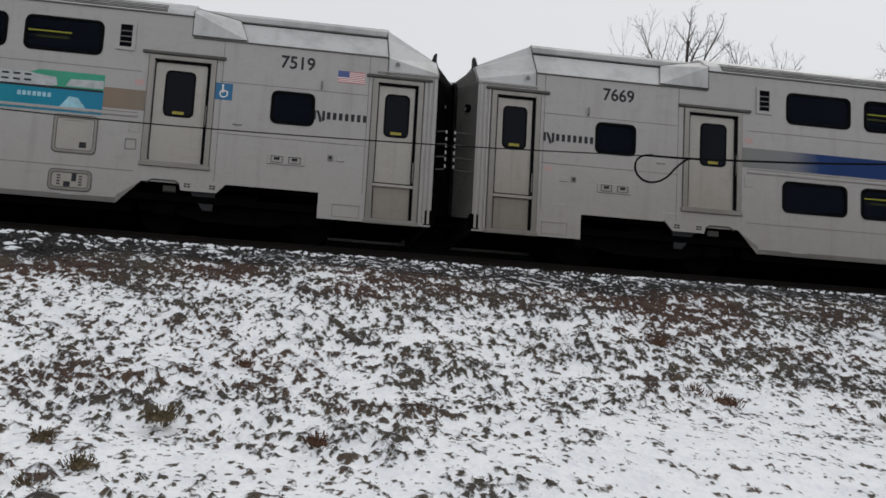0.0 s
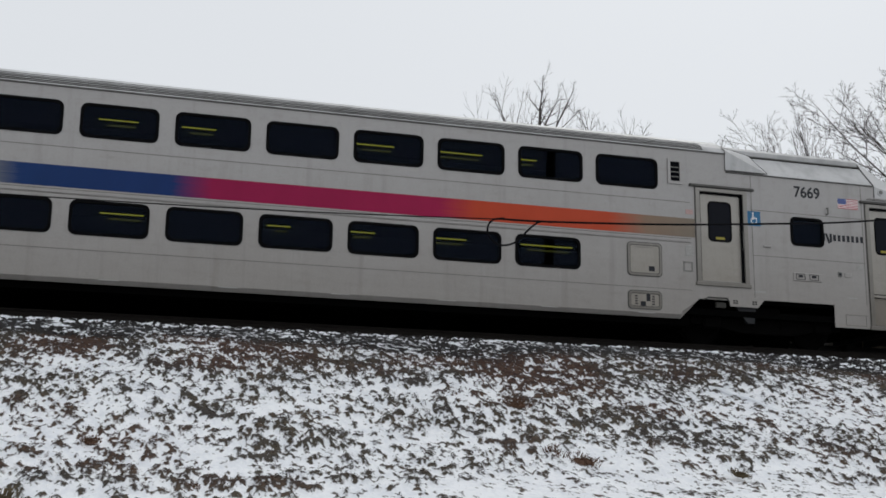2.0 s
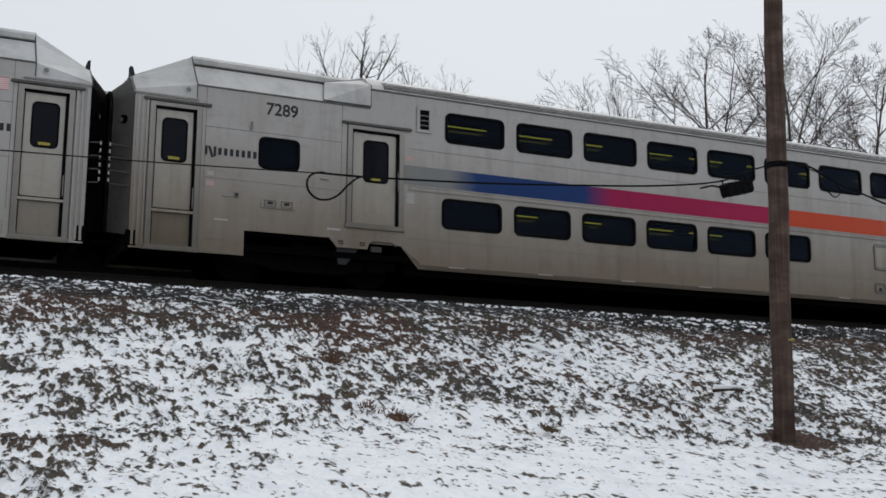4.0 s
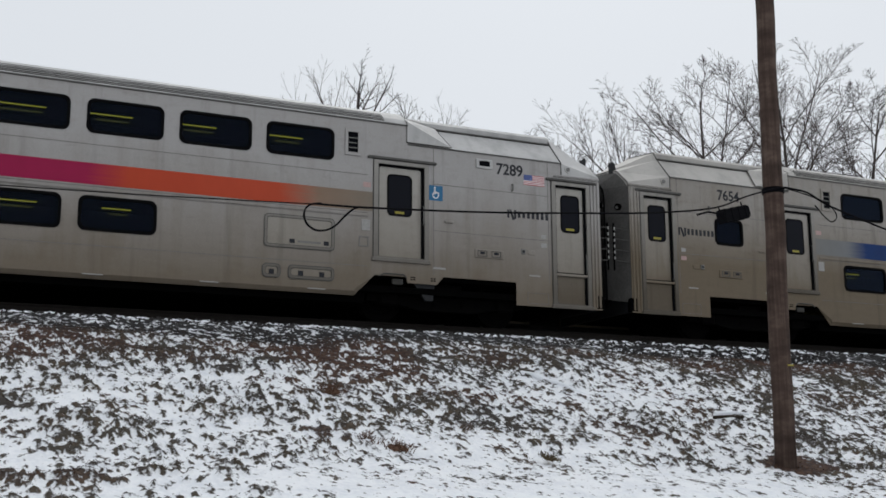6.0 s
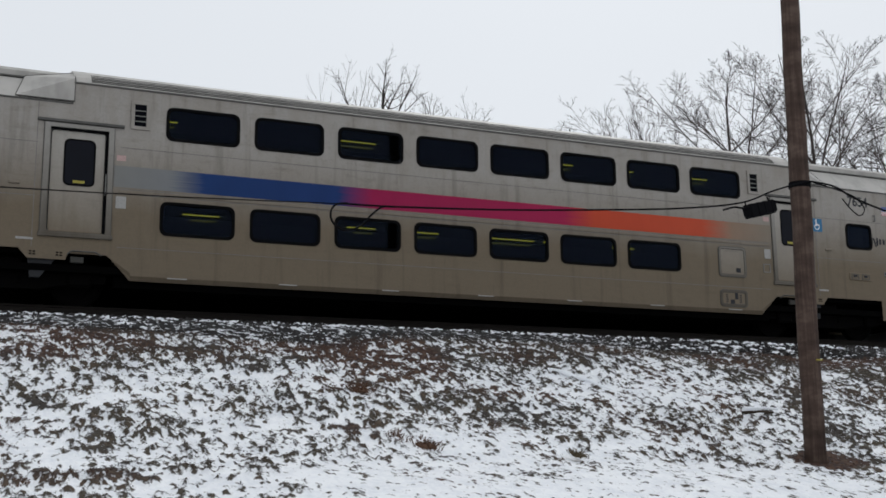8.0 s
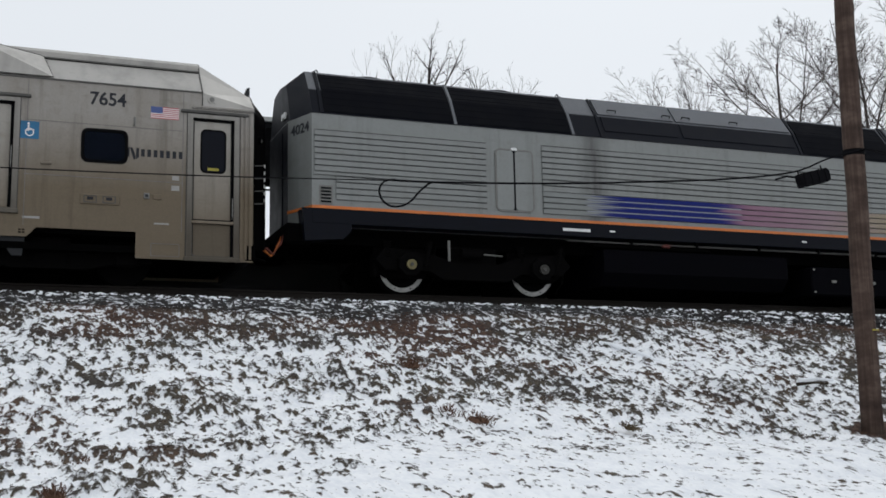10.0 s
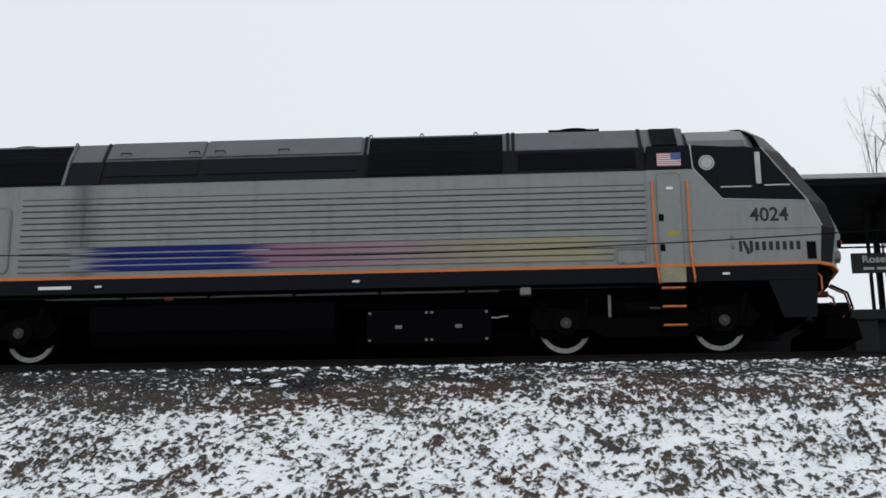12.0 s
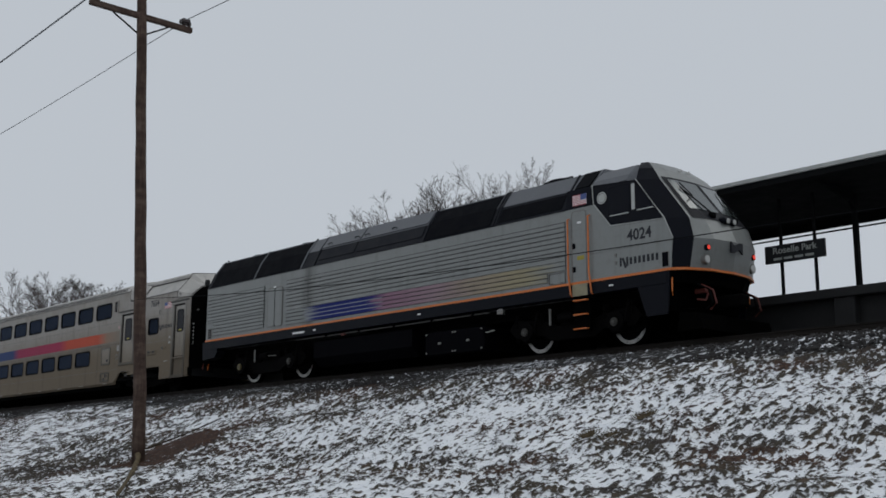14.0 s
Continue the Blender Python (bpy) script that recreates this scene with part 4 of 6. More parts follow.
        for x, pr in ((12.575, rim), (12.885, tip), (12.90, back)):
            rows.append([(s * x, y, z) for y, z in pr] + [(s * x, 3.05 - y, z) for y, z in reversed(pr[:-1])])
        bm = bmesh.new()
        for A, B in zip(rows, rows[1:]):
            VA, VB = [bm.verts.new(p) for p in A], [bm.verts.new(p) for p in B]
            for k in range(1, len(VA)):
                bm.faces.new((VA[k - 1], VA[k], VB[k], VB[k - 1]))
        bmesh.ops.remove_doubles(bm, verts=bm.verts, dist=0.0005)
        bmesh.ops.solidify(bm, geom=bm.faces[:], thickness=0.012)
        shroud = part("gangway_shroud", bm, M_SHROUD if s < 0 else M_UNDER, car, "dark grey chamfered shroud round the gangway")
        part("marker_boss", tube([(s * 12.69, 0.22, 2.76), (s * 12.755, 0.20, 2.76)], 0.075, 14), M_UNDER, shroud)
        part("marker_glass", tube([(s * 12.755, 0.20, 2.74), (s * 12.77, 0.195, 2.74)], 0.035, 12), M_TRIM, shroud)
        part("seal_lip", tube([(s * 12.89, y, z) for y, z in tip], 0.02, 6), M_RUBBER, shroud)
        # spring barrier with a banded end post across the gap
        reach = 12.785 if s > 0 else 12.965
        bar = part("gap_barrier", box(min(s * (reach - 0.008), s * (reach + 0.012)), max(s * (reach - 0.008), s * (reach + 0.012)), 0.035, 0.075, 1.30, 2.34), M_UNDER, car, "black spring barrier with white bands")
        for z in (1.52, 1.76, 2.0, 2.24):
            part("barrier_rod", tube([(s * 12.58, 0.06, z - 0.02), (s * reach, 0.06, z)], 0.014, 6), M_SHROUD, bar)
        for k in range(6):
            part("white_band", box(min(s * (reach - 0.014), s * (reach + 0.014)), max(s * (reach - 0.014), s * (reach + 0.014)), 0.02, 0.035, 1.54 + 0.13 * k, 1.60 + 0.13 * k), M_PAPER, bar, "pale worn band")
        part("coupler", box(min(s * 12.3, s * 12.98), max(s * 12.3, s * 12.98), 1.38, 1.67, 0.78, 1.02, 0.04), M_TRUCK, car)
        part("jumper_cable", tube([(s * 12.55, 0.75, 1.0), (s * 12.75, 0.72, 0.6), (s * 12.96, 0.75, 0.55)], 0.03, 6), M_RUBBER, car)
        part("step_bracket", box(min(s * 12.42, s * 12.62), max(s * 12.42, s * 12.62), -0.01, 0.14, 0.42, 0.72, 0.02), M_UNDER, car)
        for k in range(3):
            x = s * (12.345 + 0.085 * k)
            part("fluting", prism([(x - 0.03, 0.0), (x - 0.015, -0.028), (x + 0.015, -0.028), (x + 0.03, 0.0)], 0.45, 3.18, "z"), side, car)
        # doors
        q = sorted((s * 7.32, s * 8.50))
        w = sorted((s * 7.62, s * 8.16))
        plug_door(q[0], q[1], 1.14, 3.13, w[0], w[1], 2.03, 2.88, car, tone)
        q = sorted((s * 11.36, s * 12.30))
        w = sorted((s * 11.60, s * 12.07))
        plug_door(q[0], q[1], 0.43, 3.10, w[0], w[1], 2.02, 2.84, car, tone, low=1.09)
        # louvre
        q = sorted((s * 6.71, s * 7.04))
        lv = part("louvre", ring([(q[0], 3.16), (q[1], 3.16), (q[1], 3.69), (q[0], 3.69)], [(q[0] + 0.06, 3.22), (q[1] - 0.06, 3.22), (q[1] - 0.06, 3.63), (q[0] + 0.06, 3.63)], -0.03, 0.0), side, car, "small framed louvre")
        part("backing", box(q[0] + 0.05, q[1] - 0.05, -0.006, -0.002, 3.21, 3.64), M_MESH, lv)
        for k in range(3):
            part("slat", box(q[0] + 0.06, q[1] - 0.06, -0.022, -0.008, 3.305 + 0.1 * k, 3.322 + 0.1 * k), M_TRIM, lv)
        # underbody fascia below the door, with slotted steps
        f = sorted((s * 8.0, s * 8.86))
        fas = part("sill_fascia", prism([(f[0], 0.90), (f[0] + (0.18 if s < 0 else 0.05), 0.70), (f[1] - (0.18 if s > 0 else 0.05), 0.70), (f[1], 0.90)], -0.012, 0.02), side, car)
        for xx in (8.16, 8.60):
            for dx in (-0.03, 0.03):
                for dz in (0.0, 0.045):
                    part("slot", box(s * xx + dx - 0.022, s * xx + dx + 0.022, -0.016, -0.011, 0.76 + dz, 0.785 + dz), M_UNDER, fas)
        part("strut", prism([(s * 8.17, 0.76), (s * 8.67, 0.76), (s * 8.62, 0.38), (s * 8.46, 0.38)], 0.05, 0.12), M_DARKEND, car)
        part("arch_box", box(min(s * 7.74, s * 7.97), max(s * 7.74, s * 7.97), 0.02, 0.10, 0.66, 0.775, 0.012), M_HUB, car)
        part("arch_pipe", tube([(s * 7.45, 0.0, 0.80), (s * 7.55, -0.02, 0.86), (s * 7.95, -0.02, 0.86), (s * 8.03, 0.0, 0.80)], 0.014, 6), M_GUTTER, car)
        # small fittings
        ox = s * 10.42
        part("grab_loop", tube([(ox, 0, 2.80), (ox, -0.05, 2.80), (ox, -0.05, 2.93), (ox, 0, 2.93)], 0.018, 6), M_TRIM, car)
        sock = part("socket_box", box(min(s * 9.53, s * 10.2), max(s * 9.53, s * 10.2), -0.02, 0.0, 1.32, 1.50, 0.01), side, car)
        for xx in (9.70, 10.02):
            part("socket", ring([(s * xx - 0.11, 1.35), (s * xx + 0.11, 1.35), (s * xx + 0.11, 1.475), (s * xx - 0.11, 1.475)], [(s * xx - 0.095, 1.362), (s * xx + 0.095, 1.362), (s * xx + 0.095, 1.463), (s * xx - 0.095, 1.463)], -0.027, -0.018), M_GUTTER, sock)
            part("plug", box(s * xx - 0.05, s * xx + 0.05, -0.032, -0.018, 1.40, 1.45), M_INK, sock)
        part("call_light", box(s * 10.66 - 0.05, s * 10.66 + 0.05, -0.02, 0.0, 1.47, 1.58, 0.008), M_TRIM, car)
        part("call_lens", box(s * 10.66 - 0.025, s * 10.66 + 0.025, -0.028, -0.019, 1.50, 1.55), M_INK, car)
        part("call_plate", box(s * 10.85 - 0.08, s * 10.85 + 0.08, -0.015, 0.0, 1.47, 1.56, 0.006), side, car)
        part("catch", box(s * 8.95 - 0.09, s * 8.95 + 0.09, -0.03, 0.0, 1.98, 2.03, 0.01), side, car)
        part("notice", box(s * 11.16 - 0.06, s * 11.16 + 0.06, -0.004, 0.0, 1.84, 1.92), M_PAPER, car)
        part("notice", box(s * 11.16 - 0.07, s * 11.16 + 0.07, -0.004, 0.0, 1.65, 1.74), M_PINK if s < 0 else M_PAPER, car)
        part("notice", box(s * 7.18 - 0.08, s * 7.18 + 0.08, -0.004, 0.0, 2.55, 2.65), M_PINK, car)
        part("panel", box(s * 7.16 - 0.09, s * 7.16 + 0.09, -0.008, 0.0, 1.68, 1.90, 0.004), M_PAPER, car)
        part("foot_panel", ring([(s * 11.0 - 0.25, 0.45), (s * 11.0 + 0.25, 0.45), (s * 11.0 + 0.25, 0.68), (s * 11.0 - 0.25, 0.68)], [(s * 11.0 - 0.24, 0.46), (s * 11.0 + 0.24, 0.46), (s * 11.0 + 0.24, 0.67), (s * 11.0 - 0.24, 0.67)], -0.006, 0.0), M_SEAM, car)
        part("scuff_plate", box(s * 10.93 - 0.13, s * 10.93 + 0.13, -0.003, 0.0, 1.02, 1.05), M_PAPER, car)
        part("scuff_plate", box(s * 8.74 - 0.14, s * 8.74 + 0.14, -0.003, 0.0, 1.02, 1.06), M_PAPER, car)
        # seams of the end panels
        for z in (2.76, 1.80):
            part("seam", box(min(s * 8.6, s * 11.3), max(s * 8.6, s * 11.3), -0.003, 0.0, z - 0.006, z + 0.006), M_SEAM, car)
        for x in (8.62, 11.28):
            part("seam", box(s * x - 0.006, s * x + 0.006, -0.003, 0.0, 0.9, 3.5), M_SEAM, car)
        nx = 9.64 if s > 0 else -10.15
        if s > 0 and wide_hatch:
            nx = 10.05
        part("car_number", lettering(number, 0.33, (nx, -0.001, 3.13), 0.62), M_INK, car, "dark painted car number")
        operator_mark(10.30 if s > 0 else -11.28, 2.22, 0.17, 1.02, -0.001, car)
        car_truck(car, s * 9.07, wheels)
    # windows
    for x in WIN_X:
        window(x, x + WIN_W, 3.01, 3.65, car)
    for x in lowers:
        window(x - 0.06, x + WIN_W - 0.06, 1.24, 1.87, car)
    for a, b in small:
        window(a, b, 2.07, 2.69, car, 0.12)
    # what shows through them: dark lining and lit rails
    part("lining", box(-12.3, 12.3, 2.3, 2.34, 0.6, 3.95), M_INSIDE, car)
    part("upper_floor", box(-8.0, 8.0, 0.04, 2.3, 2.1, 2.4), M_INSIDE, car)
    part("lower_floor", box(-12.4, 12.4, 0.04, 3.0, 0.5, 0.62), M_UNDER, car)
    part("roof_lining", box(-8.0, 8.0, 0.05, 2.3, 3.86, 3.90), M_INSIDE, car)
    rnd = random.Random(int(number))
    for x in WIN_X:
        for z, chance in ((3.60, 0.72), (1.83, 0.72)):
            if rnd.random() < chance:
                a = x + rnd.uniform(-0.1, 0.5)
                b = a + rnd.uniform(0.4, 1.2)
                part("rail_light", tube([(a, 0.75, z), (b, 0.75, z)], 0.012, 6), M_TUBE, car, "yellow lit rail inside")
                part("rail_light", tube([(a + 0.15, 0.8, z - 0.09), (b - 0.05, 0.8, z - 0.09)], 0.013, 6), M_DIM, car, "dim lit rail inside")
    # stripe along the deck line
    if advert:
        part("stripe", box(6.58, 7.30, -0.003, 0.0, 2.08, 2.45), M_STRIPE, car, "brown-grey stripe")
        ad = part("advert", prism([(5.45, 2.66), (6.58, 2.66), (6.58, 2.37), (4.6, 2.36), (4.95, 2.44)], -0.004, 0.0), M_GREEN, car, "green and teal vinyl advert with a picture of a train")
        part("advert_lower", prism([(4.78, 2.36), (6.58, 2.36), (6.58, 1.93), (4.30, 1.93)], -0.004, 0.0), M_TEAL, ad)
        part("advert_train", prism([(3.4, 2.38), (3.4, 2.60), (5.2, 2.60), (5.75, 2.54), (5.78, 2.40), (5.6, 2.37)], -0.007, -0.004), M_PRINT, ad, "printed pale train")
        part("advert_train", prism([(5.92, 2.40), (6.0, 2.53), (6.57, 2.55), (6.57, 2.40)], -0.007, -0.004), M_PRINT, ad)
        part("advert_track", box(3.4, 6.57, -0.008, -0.004, 2.335, 2.375), M_INK, ad)
        for k in range(10):
            for z in (2.43, 2.53):
                part("printed_window", box(3.5 + 0.19 * k, 3.62 + 0.19 * k, -0.010, -0.007, z, z + 0.035), M_INK, ad)
        part("advert_gleam", prism([(5.85, 2.02), (6.0, 2.22), (6.15, 2.20), (6.35, 1.96), (6.25, 1.96)], -0.007, -0.004), M_SKYTINT, ad)
        for k in range(7):
            part("lettering_bar", box(5.12 + 0.085 * k, 5.18 + 0.085 * k, -0.008, -0.004, 2.17, 2.25), M_SKYTINT, ad)
    else:
        part("stripe", box(-7.30, 7.30, -0.003, 0.0, 2.07, 2.46), M_STRIPE, car, "grey, blue, magenta and orange stripe")
    part("rub_rail", box(-7.2, 7.2, -0.014, 0.0, 1.965, 2.02, 0.006), side, car)
    for z in (2.035, 1.95, 2.80, 0.98):
        part("seam", box(-7.2, 7.2, -0.003, 0.0, z - 0.006, z + 0.006), M_SEAM, car)
    for k in range(7):
        part("lifting_mark", box(-6.3 + 2.05 * k, -5.95 + 2.05 * k, -0.004, 0.06, 0.462, 0.482), M_PAPER, car)
    # service hatches
    if wide_hatch:
        h = hatch(5.12, 6.52, 1.21, 1.85, car, tone)
        for x in (5.62, 6.30):
            part("latch", box(x, x + 0.10, -0.02, -0.008, 1.31, 1.39), M_INK, h)
        part("slot", box(5.78, 6.24, -0.014, -0.008, 1.33, 1.37), M_TRIM, h)
        for a, b in ((5.10, 5.46), (5.60, 6.52)):
            v = hatch(a, b, 0.63, 0.90, car, tone)
            for x in ([a + 0.13] if b - a < 0.5 else [a + 0.2, b - 0.3]):
                part("latch", box(x, x + 0.10, -0.02, -0.008, 0.70, 0.79), M_INK, v)
        vb = part("vent_box", box(9.58, 9.96, -0.03, 0.0, 3.20, 3.40, 0.01), roof, car, "small vent beside the number")
        part("opening", box(9.65, 9.89, -0.034, -0.03, 3.25, 3.36), M_MESH, vb)
    else:
        h = hatch(5.78, 6.54, 1.20, 1.89, car, tone)
        part("latch", box(6.25, 6.37, -0.02, -0.008, 1.31, 1.41), M_INK, h)
        part("slot", box(5.95, 6.35, -0.012, -0.008, 1.78, 1.79), M_TRIM, h)
        v = hatch(5.78, 6.52, 0.53, 0.91, car, tone)
        for x in (5.93, 6.30):
            for k in range(4):
                part("slot", box(x, x + 0.06, -0.014, -0.008, 0.63 + 0.05 * k, 0.655 + 0.05 * k), M_INK, v)
        part("latch", box(6.05, 6.16, -0.02, -0.008, 0.60, 0.69), M_INK, v)
        part("latch", box(6.18, 6.26, -0.02, -0.008, 0.70, 0.84), M_INK, v)
    part("key_panel", ring([(7.02, 1.36), (7.22, 1.36), (7.22, 1.56), (7.02, 1.56)], [(7.04, 1.38), (7.20, 1.38), (7.20, 1.54), (7.04, 1.54)], -0.012, 0.0), M_TRIM, car)
    flag(10.70, 11.20, 2.96, 3.18, -0.001, car)
    wc = part("access_sign", box(8.50, 8.82, -0.004, -0.001, 2.42, 2.73), M_SIGNBLUE, car, "blue wheelchair symbol")
    part("symbol", ring([(8.665 + 0.075 * math.cos(a), 2.535 + 0.075 * math.sin(a)) for a in [math.pi * k / 9 for k in range(18)]], [(8.665 + 0.055 * math.cos(a), 2.535 + 0.055 * math.sin(a)) for a in [math.pi * k / 9 for k in range(18)]], -0.007, -0.004), M_WHITE, wc)
    part("symbol", box(8.63, 8.66, -0.007, -0.004, 2.55, 2.66), M_WHITE, wc)
    part("symbol", disc(8.645, 2.685, 0.022, -0.007, -0.004, 10), M_WHITE, wc)
    part("symbol", box(8.66, 8.74, -0.007, -0.004, 2.57, 2.59), M_WHITE, wc)
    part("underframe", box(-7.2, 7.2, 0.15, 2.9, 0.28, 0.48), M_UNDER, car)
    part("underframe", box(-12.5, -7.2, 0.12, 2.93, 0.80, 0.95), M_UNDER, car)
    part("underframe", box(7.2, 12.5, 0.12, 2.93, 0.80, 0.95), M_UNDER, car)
    return car, wheels


CARS = [(-9.65, *passenger_car("7519", "clean", advert=True)), (16.26, *passenger_car("7669", "light")), (42.17, *passenger_car("7289", "dusty", wide_hatch=True)), (68.08, *passenger_car("7654", "dirty"))]


# ---------------------------------------------------------------- locomotive
ROOF_P = [(0.0, 3.33), (0.28, 3.90), (0.60, 4.33), (1.525, 4.41)]


def roof_panel(x0, x1, a, b, proud, mat, parent, name="roof_panel", label=""):
    """A plate laid on the sloping roof side between the marks a and b (0 at the eave, 2 at the crown's edge)."""
    def at(k):
        i = min(int(k), 1)
        p, q = Vector(ROOF_P[i]), Vector(ROOF_P[i + 1])
        return p + (q - p) * (k - i)
    marks = [a] + ([1.0] if a < 1 < b else []) + [b]
    line = [at(k) for k in marks]
    out = []
    for k, p in enumerate(line):
        d = (line[min(k + 1, len(line) - 1)] - line[max(k - 1, 0)]).normalized()
        out.append(p + Vector((-d.y, d.x)) * proud)
    return part(name, prism([tuple(p) for p in out] + [tuple(p) for p in reversed(line)], x0, x1, "x"), mat, parent, label)


def locomotive():
    eng = empty("diesel_locomotive", pose(0, 0, 0), "grey diesel locomotive with dark roof, orange line and rainbow streaks", "locomotive")
    wheels = []
    y0 = 0.0
    # body core and side
    body = part("body", box(-9.97, 6.70, 0.012, 3.04, 1.22, 3.33), M_LGREY, eng, "grey ribbed body side")
    end = [(-9.97, 0.012), (-10.25, 0.75), (-10.25, 2.30), (-9.97, 3.04)]
    part("rear_end", prism(end, 1.22, 3.33, "z"), M_LGREY, eng, "grey rear end with bevelled corners")
    part("end_panel", box(-10.256, -10.25, 0.76, 2.29, 1.24, 3.31), M_LDARK, eng, "dark rear end panel")
    part("end_door", box(-10.27, -10.24, 1.15, 1.9, 1.3, 3.2, 0.01), M_LDARK, eng)
    num = part("unit_number", lettering("4024", 0.27, (0, 0, 0), 0.6), M_INK, eng, "dark painted unit number")
    for v in num.data.vertices:
        x, y, z = v.co
        u = 0.11 + x
        v.co = (-10.25 + 0.355 * u - 0.935 * (0.004 - y), 0.75 - 0.935 * u - 0.355 * (0.004 - y), 3.0 + z)
    # roof
    full = ROOF_P + [(3.05 - y, z) for y, z in reversed(ROOF_P[:-1])]
    part("roof", prism(full, -9.97, 7.45, "x"), M_LROOF, eng, "grey roof with dark sides")
    part("rear_roof", loft([[(-9.97, y, z) for y, z in full], [(-10.23, 0.68 + y * 0.55, 3.33 + (z - 3.33) * 0.82) for y, z in full]]), M_LDARK, eng, "dark bevelled roof end")
    for y in (1.0, 1.18):
        part("rear_lamp", tube([(-10.2, y, 3.52), (-10.27, y, 3.52)], 0.07, 14), M_LENS, eng, "round unlit rear lamp")
    roof_panel(-9.97, 7.40, 0.0, 0.94, 0.006, M_LDARK, eng, "roof_side", "dark blue-black roof side")
    for a, b in ((-9.72, -7.08), (-6.98, -4.45), (1.45, 4.02)):
        g = roof_panel(a, b, 0.06, 1.86, 0.02, M_MESH, eng, "intake_grille", "black intake grille")
        for k in range(7):
            roof_panel(a + 0.03, b - 0.03, 0.1 + 0.26 * k, 0.15 + 0.26 * k, 0.023, M_MESH, g, "slat")
    roof_panel(4.30, 6.50, 0.12, 0.80, 0.016, M_MESH, eng, "intake_grille", "black intake grille")
    for x in (-9.78, -7.03, -4.40, -3.72, 1.38, 4.12, 4.22, 6.62):
        roof_panel(x - 0.03, x + 0.03, 0.0, 2.0, 0.024, M_LROOF if x in (-7.03, -4.40) else M_LDARK, eng, "roof_joint")
    for a, b in ((-3.66, -1.78), (-1.72, 1.30)):
        p = roof_panel(a, b, 1.02, 1.98, 0.03, M_LROOF, eng, "roof_hatch", "grey roof hatch")
        roof_panel(a + 0.05, b - 0.05, 0.30, 0.92, 0.02, M_LDARK, p, "hatch_flap")
    for x in (-3.3, -1.95, -1.45, -0.2):
        part("lift_handle", tube([(x - 0.1, 0.33, 3.98), (x - 0.1, 0.29, 4.04), (x + 0.1, 0.29, 4.04), (x + 0.1, 0.33, 3.98)], 0.012, 6), M_MESH, eng)
    for x in (-8.5, -5.6, 5.43):
        fan = part("roof_fan", prism([(x + 0.50 * math.cos(2 * math.pi * k / 24), 1.45 + 0.50 * math.sin(2 * math.pi * k / 24)) for k in range(24)], 4.30, 4.475 if x < 0 else 4.53, "z"), M_MESH, eng, "low round fan guard")
        for k in range(4):
            part("guard_bar", box(x - 0.5, x + 0.5, 1.1 + 0.2 * k, 1.13 + 0.2 * k, 4.47, 4.49 if x < 0 else 4.55), M_MESH, fan)
    for x in (-9.72, -4.42, 1.45, 2.45, 3.5):
        part("roof_eye", ring([(x + 0.04 * math.cos(a), 4.35 + 0.05 * math.sin(a)) for a in [math.pi * k / 6 for k in range(12)]], [(x + 0.022 * math.cos(a), 4.35 + 0.03 * math.sin(a)) for a in [math.pi * k / 6 for k in range(12)]], 0.63, 0.66), M_LROOF, eng)
    # ribs of the side
    for k in range(12):
        z = 1.63 + 0.119 * k
        mat = M_LIVERY if k < 4 else M_LGREY
        part("rib", prism([(-0.002, z), (-0.020, z + 0.012), (-0.020, z + 0.095), (-0.002, z + 0.104)], -5.15, 6.02 if k < 2 else 6.62, "x"), mat, body, "feathered blue, pink and orange paint" if k < 4 else "")
        end = 6.02 if k < 2 else 6.62
        if k < 3:
            part("groove", box(-5.15, -4.15, -0.004, 0.012, z + 0.102, z + 0.120), M_GROOVE, body)
            part("groove", box(-4.15, -0.35, -0.014, 0.012, z + 0.098, z + 0.124), M_LINE, body, "pale line between the blue ribs")
            part("groove", box(-0.35, end, -0.004, 0.012, z + 0.102, z + 0.120), M_GROOVE, body)
        else:
            part("groove", box(-5.15, end, -0.004, 0.012, z + 0.102, z + 0.120), M_GROOVE, body)
    for k in range(7):
        z = 2.20 + 0.116 * k
        part("rib", prism([(-0.002, z), (-0.020, z + 0.012), (-0.020, z + 0.095), (-0.002, z + 0.104)], -9.92, -6.40, "x"), M_LGREY, body)
        part("groove", box(-9.92, -6.40, -0.004, 0.012, z + 0.102, z + 0.118), M_GROOVE, body)
    for k in range(4):
        z = 1.66 + 0.116 * k
        part("rib", prism([(-0.002, z), (-0.020, z + 0.012), (-0.020, z + 0.095), (-0.002, z + 0.104)], -9.50, -6.40, "x"), M_LGREY, body)
        part("groove", box(-9.50, -6.40, -0.004, 0.012, z + 0.102, z + 0.118), M_GROOVE, body)
    part("belt_rail", box(-9.95, -6.38, -0.026, 0.0, 2.13, 2.18, 0.006), M_LGREY, body)
    part("belt_rail", box(-5.15, 6.62, -0.026, 0.0, 2.095, 2.125, 0.006), M_LGREY, body)
    gr = part("side_grille", box(-9.83, -9.57, -0.006, 0.0, 1.57, 1.93), M_TRIM, eng, "small dark grille")
    for k in range(5):
        part("slat", box(-9.80, -9.60, -0.012, -0.006, 1.60 + 0.065 * k, 1.635 + 0.065 * k), M_MESH, gr)
    d = part("equipment_door", ring(round_rect(-6.20, -5.35, 1.63, 2.92, 0.12), round_rect(-6.17, -5.38, 1.66, 2.89, 0.10), -0.012, 0.01), M_TRIM, eng, "grey rounded double equipment door")
    for a, b in ((-6.165, -5.80), (-5.76, -5.385)):
        part("leaf", prism(round_rect(a, b, 1.665, 2.885, 0.07), -0.014, 0.01), M_LGREY, d)
